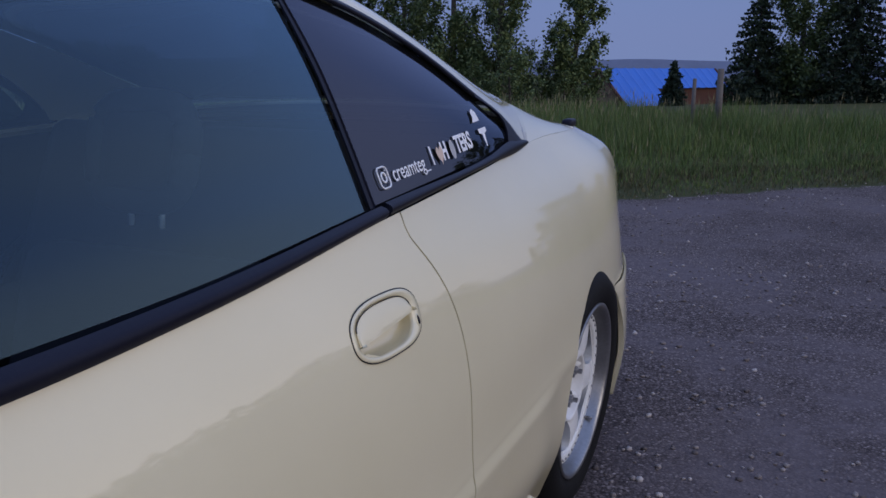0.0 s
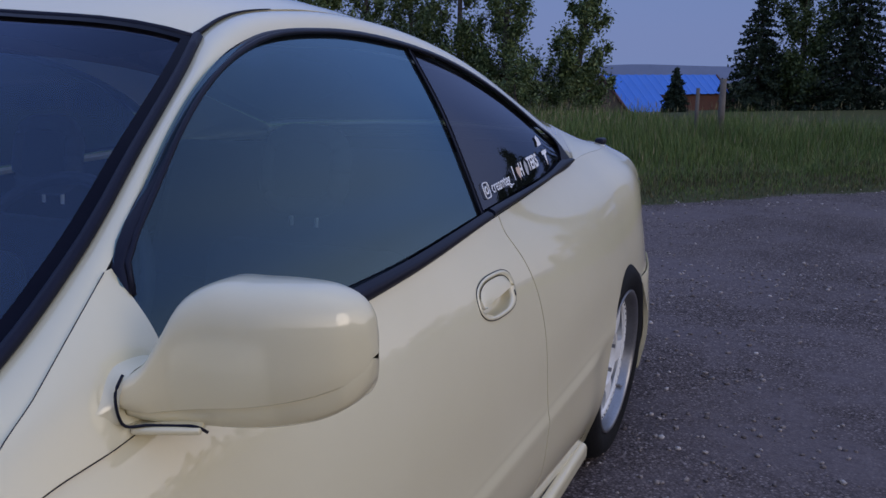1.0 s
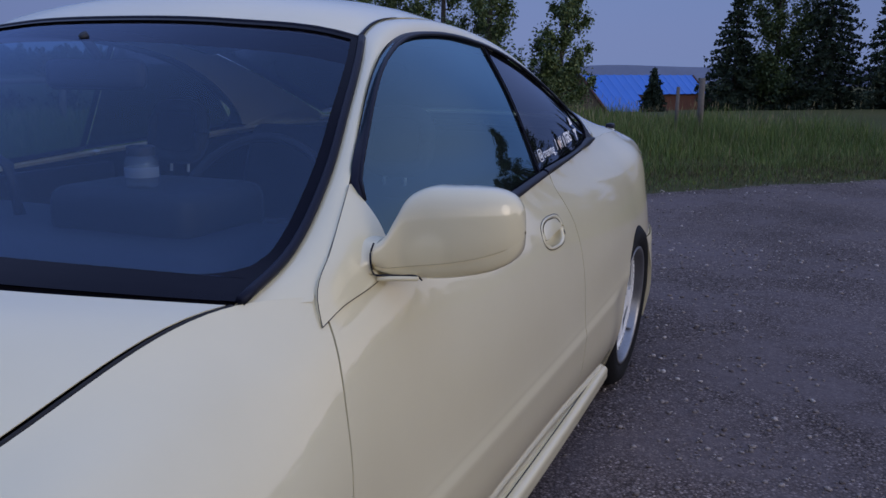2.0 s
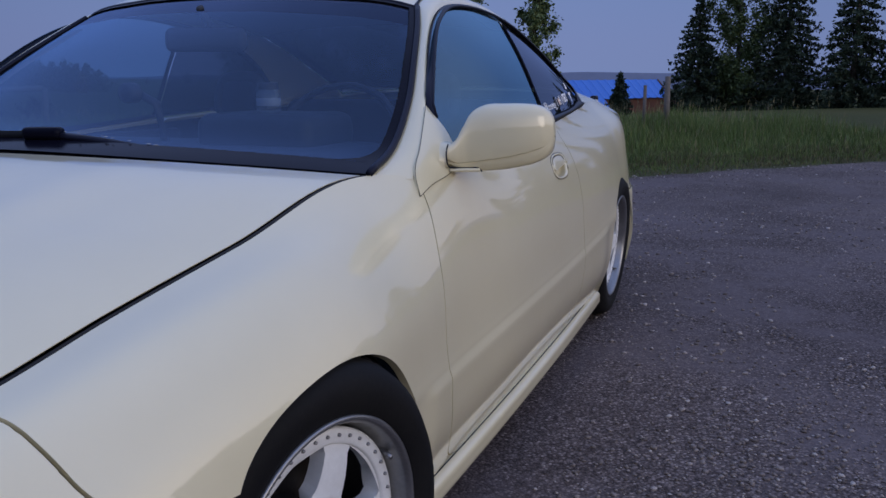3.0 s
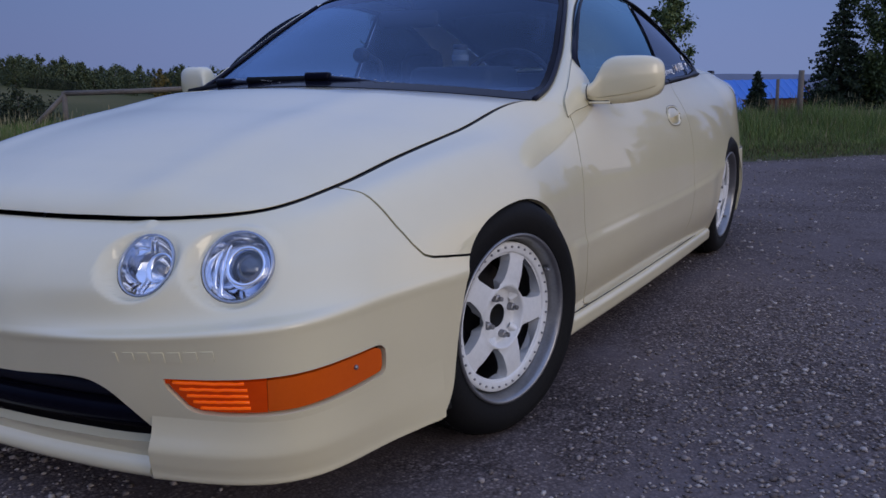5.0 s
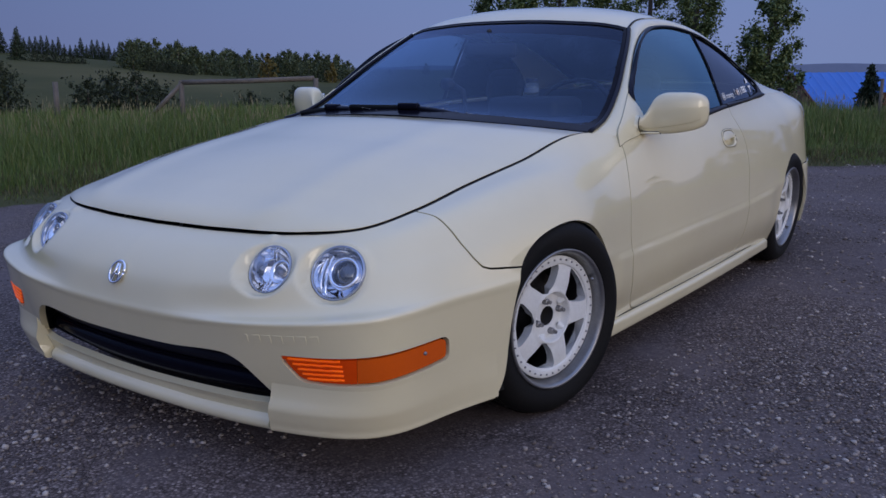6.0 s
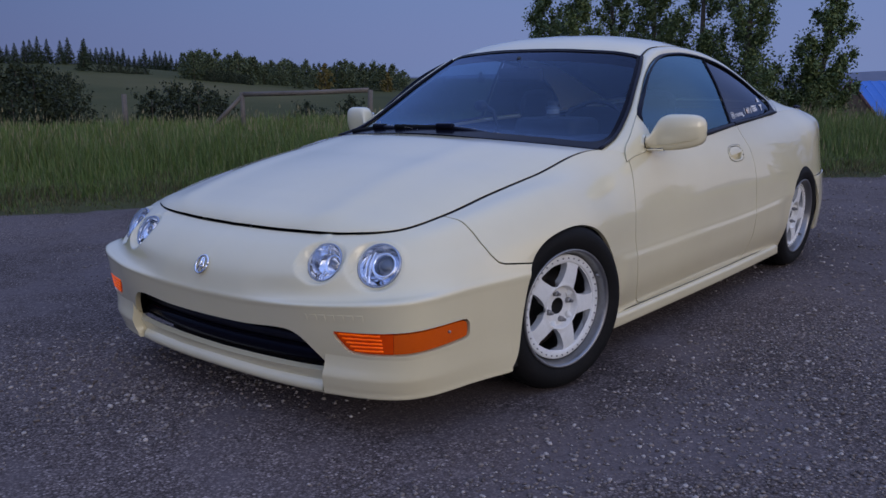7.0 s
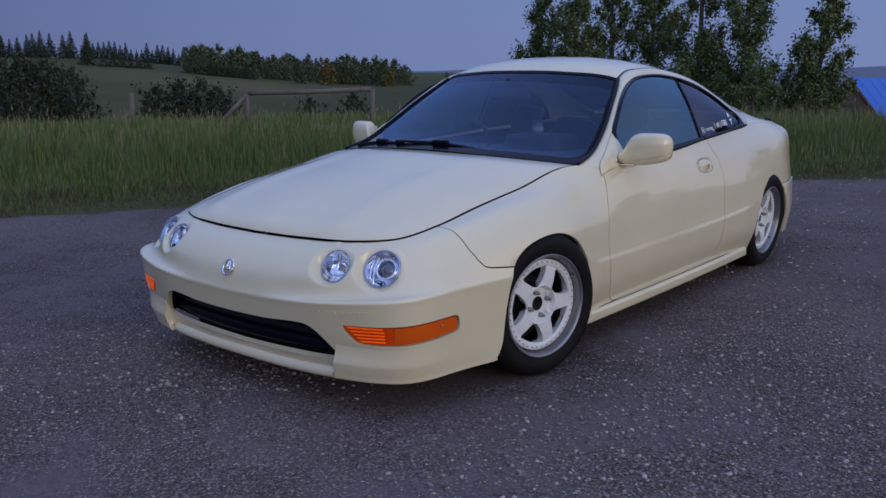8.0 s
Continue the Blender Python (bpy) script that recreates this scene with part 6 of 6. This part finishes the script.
def broad_tree(name, label, h, spread, leaves, size, seed, mat, group="", lean=0.0, low=.22, narrow=.5):
    r = random.Random(seed)
    t = thing(name, label, "tree", group=group)
    trunk = bmesh.new()
    tube([(0, 0, -.3), (lean * .1, 0, h * .3), (lean * .5, .05, h * .65), (lean, 0, h * .96)], h * .019 + .02, 8, trunk, taper=.2)
    centres, radii = [], []
    limbs = []
    for k in range(30):
        z = h * (low + (.98 - low) * (k + .5) / 30)
        f = (z / h - low) / (1 - low)
        reach = spread * (math.sin(math.pi * min(1, .18 + f * .82)) ** .7) * r.uniform(.35, 1.05) * (1 - narrow * f)
        a = k * 2.4 + r.uniform(-.5, .5)
        base = Vector((lean * z / h * .7, 0, z - reach * .55))
        tip = Vector((lean * z / h + reach * math.cos(a), reach * math.sin(a), z + r.uniform(-.1, .35) * reach))
        tube([base, base.lerp(tip, .5) + Vector((0, 0, -.04 * h * .2)), tip], .012 + .006 * h * (1 - f) * .5, 5 if leaves > 5000 else 3, trunk, taper=.3)
        for q in (1.0, .62):
            centres.append(base.lerp(tip, q)[:])
            radii.append(spread * r.uniform(.13, .26) * (1.1 - .5 * f))
    centres.append((lean, 0, h * .98))
    radii.append(spread * .14)
    part("trunk", trunk, BARK, t, "grey-brown trunk and limbs")
    v, f = leaf_cloud(centres, radii, leaves, size, seed, 1.35)
    mass("crown", v, f, mat, "", "", kind="", parent=t)
    return t


def spruce(name, label, h, spread, seed, group="", boughs=26, per=9, needles=9000, size=.085):
    r = random.Random(seed)
    t = thing(name, label, "tree", group=group)
    trunk = tube([(0, 0, -.3), (0, 0, h * .5), (0, 0, h)], h * .016 + .03, 7, taper=.1)
    centres, radii = [(0, 0, h * .97)], [.04 * h / 7]
    for k in range(boughs):
        f = k / boughs
        z = h * (.06 + .92 * f)
        reach0 = spread * (1 - f) ** .9 + .06
        for j in range(per):
            a = j * 6.283 / per + k * .7 + r.uniform(-.3, .3)
            reach = reach0 * r.uniform(.62, 1.12)
            tip = Vector((reach * math.cos(a), reach * math.sin(a), z - .22 * reach + r.uniform(-.1, .1)))
            root = Vector((0, 0, z + .05))
            tube([root, root.lerp(tip, .55) + Vector((0, 0, -.05 * reach)), tip], .016, 4 if needles > 5000 else 3, trunk, taper=.3)
            for q in (.35, .6, .82, 1.0):
                centres.append(root.lerp(tip, q)[:])
                radii.append(.06 + .11 * reach0 * (1.1 - .5 * q))
    part("trunk", trunk, BARK, t, "dark straight trunk and boughs")
    v, fc = leaf_cloud(centres, radii, needles, size, seed, .8)
    mass("crown", v, fc, NEEDLE, "", "", kind="", parent=t)
    return t


def polar(az, d):
    """A place by its bearing (degrees from +x) and distance from the yard's corner."""
    a = radians(az)
    return 2.7 + d * math.cos(a), -2.9 + d * math.sin(a)


def stand(t, az, d, sink=0.0, turn=0.0, size=1.0):
    x, y = polar(az, d)
    t.location = (x, y, ground_z(x, y) - sink)
    t.rotation_euler = (0, 0, radians(turn))
    t.scale = (size, size, size)
    return t


def again(t, az, d, sink=0.0, turn=0.0, size=1.0):
    x, y = polar(az, d)
    c = copy_thing(t, pose(x, y, ground_z(x, y) - sink, 0, 0, turn))
    c.scale = (size, size, size)
    return c


GROUP_P = "poplars behind the car"
for az, d, h, sp, sd, lean in ((122.8, 37, 4.1, 1.2, 11, .1), (120.6, 35, 4.9, 1.2, 12, -.1), (118.4, 37, 5.1, 1.3, 13, .1), (116.0, 38, 5.3, 1.3, 14, 0), (113.2, 35, 5.5, 1.3, 15, .1),
                               (110.6, 34, 6.0, 1.35, 16, .1), (106.6, 34, 3.9, 1.0, 17, .9)):
    tr = broad_tree("poplar", "young poplar with a ragged dark green crown", h + 1.5, sp * 1.36, 24000, .066, sd, LEAF, GROUP_P, lean, .06, .50)
    stand(tr, az, d, .1, sd * 40)
bush_a = broad_tree("shrub", "low dark shrub in the long grass", 1.9, 1.1, 3200, .052, 31, LEAF, "shrubs by the poplars", 0, .05, .3)
stand(bush_a, 107.0, 33, .1)
bush_a.scale = (.7, .7, .7)
for az, d, q in ((108.2, 34, .9), (110.0, 32, 1.0), (112.0, 33, .9), (114.2, 33, 1.05), (116.6, 34, .95), (119.0, 34, 1.0), (121.4, 35, .9)):
    again(bush_a, az, d, .1, az * 40, q)

GROUP_S = "trees beside the track"
light = broad_tree("aspen", "full light green aspen", 7.2, 2.2, 34000, .073, 41, LEAF_LIGHT, GROUP_S, 0, .08, .55)
stand(light, 94.2, 44, .2)
sp_c = spruce("spruce", "smaller dark spruce beside the aspen", 5.4, 1.8, 55, GROUP_S, 24, 9, 17000, .078)
stand(sp_c, 96.4, 44, .2)
sp_a = spruce("spruce", "dark spruce with drooping boughs", 7.6, 1.9, 51, GROUP_S, 26, 9, 22000, .080)
stand(sp_a, 91.6, 43, .2)
sp_b = spruce("spruce", "tall dark spruce with an open crown", 7.2, 1.8, 52, GROUP_S, 22, 8, 18000, .080)
stand(sp_b, 88.2, 42, .2)
again(sp_a, 85.6, 42, .2, 70, .86)
again(sp_b, 83.0, 43, .2, 130, .9)
for az, d, q in ((79.2, 44, 1.12), (76.8, 43, .80), (74.2, 44, .42)):
    again(light, az, d, .2, az * 50, q)
small_sp = spruce("spruce", "small dark spruce in front of the barn", 3.1, 1.05, 53, GROUP_S, 18, 7)
stand(small_sp, 100.7, 48, .1, 0, .74)

# far woods along the hill: spruces, mixed wood, thickets
far_sp = spruce("far_spruce", "distant dark spruce on the hill", 9.0, 3.0, 61, "spruces on the hill", 16, 6, 1900, .30)
stand(far_sp, 155.2, 205)
rr = random.Random(3)
for az in (154.7, 154.3, 153.9, 153.4, 153.1, 152.7, 152.2, 151.5, 151.1, 150.2, 156.2, 157.0, 158.1):
    again(far_sp, az, 205 + rr.uniform(-6, 6), 0, rr.uniform(0, 360), rr.uniform(.40, .64))
again(far_sp, 150.3, 170, 0, 40, .58)
for k in range(26):
    again(far_sp, 150.2 - k * .30, 240 + rr.uniform(-8, 8), 0, rr.uniform(0, 360), rr.uniform(.36, .60))
far_tree = broad_tree("far_tree", "distant dark broadleaf tree on the hillside", 10.5, 4.0, 1500, .37, 71, WOODS, "woods on the hill", 0, .05, .35)
stand(far_tree, 144.0, 230, 2.0, 0, .6)
for k in range(46):
    az = 144.6 - k * .29 + rr.uniform(-.12, .12)
    again(far_tree, az, 210 + rr.uniform(-45, 30), 1.2, rr.uniform(0, 360), rr.uniform(.42, .62))
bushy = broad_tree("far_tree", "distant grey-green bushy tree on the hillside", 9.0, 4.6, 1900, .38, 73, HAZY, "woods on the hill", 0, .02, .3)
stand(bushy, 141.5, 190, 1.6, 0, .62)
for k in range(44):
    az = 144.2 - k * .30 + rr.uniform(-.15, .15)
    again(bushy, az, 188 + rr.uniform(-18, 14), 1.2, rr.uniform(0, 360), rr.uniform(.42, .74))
    if k % 4 == 1:
        again(far_sp, az + .1, 196, 1.5, 20 * k, rr.uniform(.5, .74))
yellow = broad_tree("far_tree", "distant tree turning yellow", 7.0, 2.6, 700, .45, 72, AUTUMN, "woods on the hill", 0, .05, .35)
stand(yellow, 136.2, 165, .4, 0, .72)
again(yellow, 132.3, 168, .8, 60, .6)
thicket = broad_tree("thicket", "dark bushy thicket below the hill", 3.6, 2.6, 3200, .135, 81, THICKET, "thickets below the hill", 0, .02, .2)
stand(thicket, 155.0, 62, .3)
for az, d, s in ((156.6, 60, 1.15), (155.8, 64, 1.2), (153.9, 62, 1.25), (153.0, 60, 1.1), (152.0, 66, .9), (150.8, 62, .75), (158.4, 60, 1.1), (154.2, 56, .7), (157.6, 78, .85), (156.0, 80, .9), (154.6, 78, .8), (153.2, 80, .85), (151.9, 79, .75), (146.6, 56, .75), (145.2, 58, .85), (143.9, 55, .8), (142.8, 58, .7), (137.4, 60, .55), (134.6, 58, .6)):
    again(thicket, az, d, .3, az * 37, s)
for k in range(11):
    again(thicket, 158.4 - k * .72, 112 + rr.uniform(-6, 6), .4, k * 71, rr.uniform(.75, 1.05))
for k in range(24):
    again(far_tree, 131.0 - k * 2.3, 420 + rr.uniform(-30, 40), 3.0, rr.uniform(0, 360), rr.uniform(.5, .8))

for az, d, q in ((149.4, 168, .55), (148.9, 170, .5), (148.4, 172, .58), (147.9, 170, .5), (147.4, 172, .55), (146.9, 174, .5), (143.4, 168, .62), (142.9, 166, .7), (142.4, 168, .66), (141.9, 166, .7), (141.4, 168, .6), (140.9, 166, .6)):
    again(thicket, az, d, .5, az * 31, q)

# woods across the yard, behind the walk, mirrored in the paint
yard_tree = broad_tree("yard_tree", "dark broadleaf tree across the yard", 7.0, 3.2, 700, .35, 91, WOODS, "trees across the yard", 0, .04, .35)
yard_tree.location = (36, 16, 0)
yard_tree.scale = (.42, .42, .42)
for k in range(110):
    a = radians(66 - k * 1.45)
    d = 38 + rr.uniform(-4, 8)
    c = copy_thing(yard_tree, pose(2 + d * math.cos(a), d * math.sin(a), 0, 0, 0, rr.uniform(0, 360)))
    q = rr.uniform(.34, .48)
    c.scale = (q, q, q)


# ---- fence, posts, barn ----
OLD_WOOD = surface("weathered_wood", (.075, .064, .054), (.17, .15, .13), 3, (.8, .95), relief=.5, fine=35, dist=.01)


def post(x, y, top, label, r=.07, tilt=(0, 0), group="fence posts"):
    z = ground_z(x, y)
    p = thing("fence_post", label, "post", (x, y, z), group)
    b = bmesh.new()
    tube([(0, 0, -.3), (tilt[0] * .5, tilt[1] * .5, (top - z) * .5), (tilt[0], tilt[1], top - z)], r, 9, b, taper=.9)
    part("shaft", b, OLD_WOOD, p)
    return p


FENCE = [polar(148.0, 23), polar(141.2, 22), polar(133.5, 21.6)]
post(*FENCE[0], .72, "grey weathered fence post leaning in tall grass", .065, (-.06, .04))
post(*FENCE[1], .74, "grey weathered fence post in tall grass", .06)
post(*FENCE[2], .78, "thick grey fence post in tall grass", .065, (.05, 0))
rail = thing("fence_rail", "long grey wooden rail resting on two posts", "rail", (0, 0, 0))
part("pole", tube([(FENCE[1][0], FENCE[1][1], .70), ((FENCE[1][0] + FENCE[2][0]) / 2, (FENCE[1][1] + FENCE[2][1]) / 2, .725), (FENCE[2][0], FENCE[2][1], .78)], .055, 8), OLD_WOOD, rail)
brace = thing("fence_brace", "slanting grey wooden brace against a post", "brace", (0, 0, 0))
bx, by = polar(143.6, 22.2)
part("pole", tube([(bx, by, ground_z(bx, by) + .05), (FENCE[1][0], FENCE[1][1], .66)], .05, 8), OLD_WOOD, brace)
post(-.44, 14.9, .95, "thick weathered corner post", .054)
post(-.82, 14.9, .80, "thin pale fence post", .033)

BLUE_ROOF = surface("blue_roof_sheet", (.018, .115, .46), (.030, .150, .56), 1.2, (.45, .6), relief=.1)
BARN_RED = surface("red_brown_boards", (.055, .020, .014), (.10, .038, .026), 1.5, (.8, .9), relief=.3)
BARN_TAN = surface("weathered_gable_boards", (.15, .095, .058), (.23, .155, .10), 1.5, (.8, .9), relief=.3)


def build_barn():
    d = 60
    lx, ly = polar(104.7, d)
    rx, ry = polar(97.8, d)
    zb = -3.55
    barn = thing("barn", "old barn with a bright blue roof behind the meadow", "barn", (lx, ly, zb))
    ax = Vector((rx - lx, ry - ly, 0)).normalized()
    L, half, porch = 10.2, 3.4, 1.5      # the far half has a shortened roof over a set-back wall
    ax = Matrix.Rotation(radians(46), 3, "Z") @ ax
    back = Vector((-ax.y, ax.x, 0))
    pt = lambda a, b, z: tuple(ax * a + back * (b - 2.5) + Vector((0, 0, z)))
    eave, ridge, depth = 1.95, 4.15, 5.0
    w = bmesh.new()
    grid(lambda u, v: pt(half * u, 0, eave * v), 4, 2, w)
    grid(lambda u, v: pt(half + (L - half) * u, porch, 3.0 * v), 4, 2, w)
    grid(lambda u, v: pt(half, porch * u, (eave + (3.0 - eave) * u) * v), 2, 2, w)
    grid(lambda u, v: pt(L * u, depth, eave * v), 4, 2, w)
    part("wall", w, BARN_RED, barn, "dark red-brown board walls")
    for a0, mat in ((0, BARN_TAN), (L, BARN_RED)):
        g = bmesh.new()
        vs = [g.verts.new(pt(a0, b, z)) for b, z in ((0, 0), (depth, 0), (depth, eave), (depth / 2, ridge - .12), (0, eave))]
        g.faces.new(vs)
        part("gable", g, mat, barn, "board gable")
        t = bmesh.new()
        for b0, b1 in ((-.25, depth / 2), (depth + .25, depth / 2)):
            tube([pt(a0 + (-.12 if a0 == 0 else .12), b0, eave - .22), pt(a0 + (-.12 if a0 == 0 else .12), b1, ridge - .02)], .10, 6, t)
        part("barge_board", t, BARN_RED, barn, "red-brown gable trim")
    n_s = 14
    for near, b1 in ((True, depth / 2), (False, depth / 2)):
        for k in range(n_s):
            b0 = (-.3 if k < n_s * half / L else porch - .35) if near else depth + .3
            low = eave - .25 if b0 < 0 or not near else ridge - (ridge - eave + .25) * (depth / 2 - b0) / (depth / 2 + .3)
            a0, a1 = -.15 + (L + .3) * k / n_s, -.15 + (L + .3) * (k + 1) / n_s
            s = bmesh.new()
            grid(lambda u, v: pt(a0 + (a1 - a0 - .02) * u, b0 + (b1 - b0) * v, low + (ridge - low) * v + (.035 if u in (0.0, 1.0) else 0)), 4, 1, s)
            part("roof_sheet", flange(s, .03), BLUE_ROOF, barn, "", smooth=False)


build_barn()

# far ridge, a kilometre off; the air's haze is painted into its blue-grey
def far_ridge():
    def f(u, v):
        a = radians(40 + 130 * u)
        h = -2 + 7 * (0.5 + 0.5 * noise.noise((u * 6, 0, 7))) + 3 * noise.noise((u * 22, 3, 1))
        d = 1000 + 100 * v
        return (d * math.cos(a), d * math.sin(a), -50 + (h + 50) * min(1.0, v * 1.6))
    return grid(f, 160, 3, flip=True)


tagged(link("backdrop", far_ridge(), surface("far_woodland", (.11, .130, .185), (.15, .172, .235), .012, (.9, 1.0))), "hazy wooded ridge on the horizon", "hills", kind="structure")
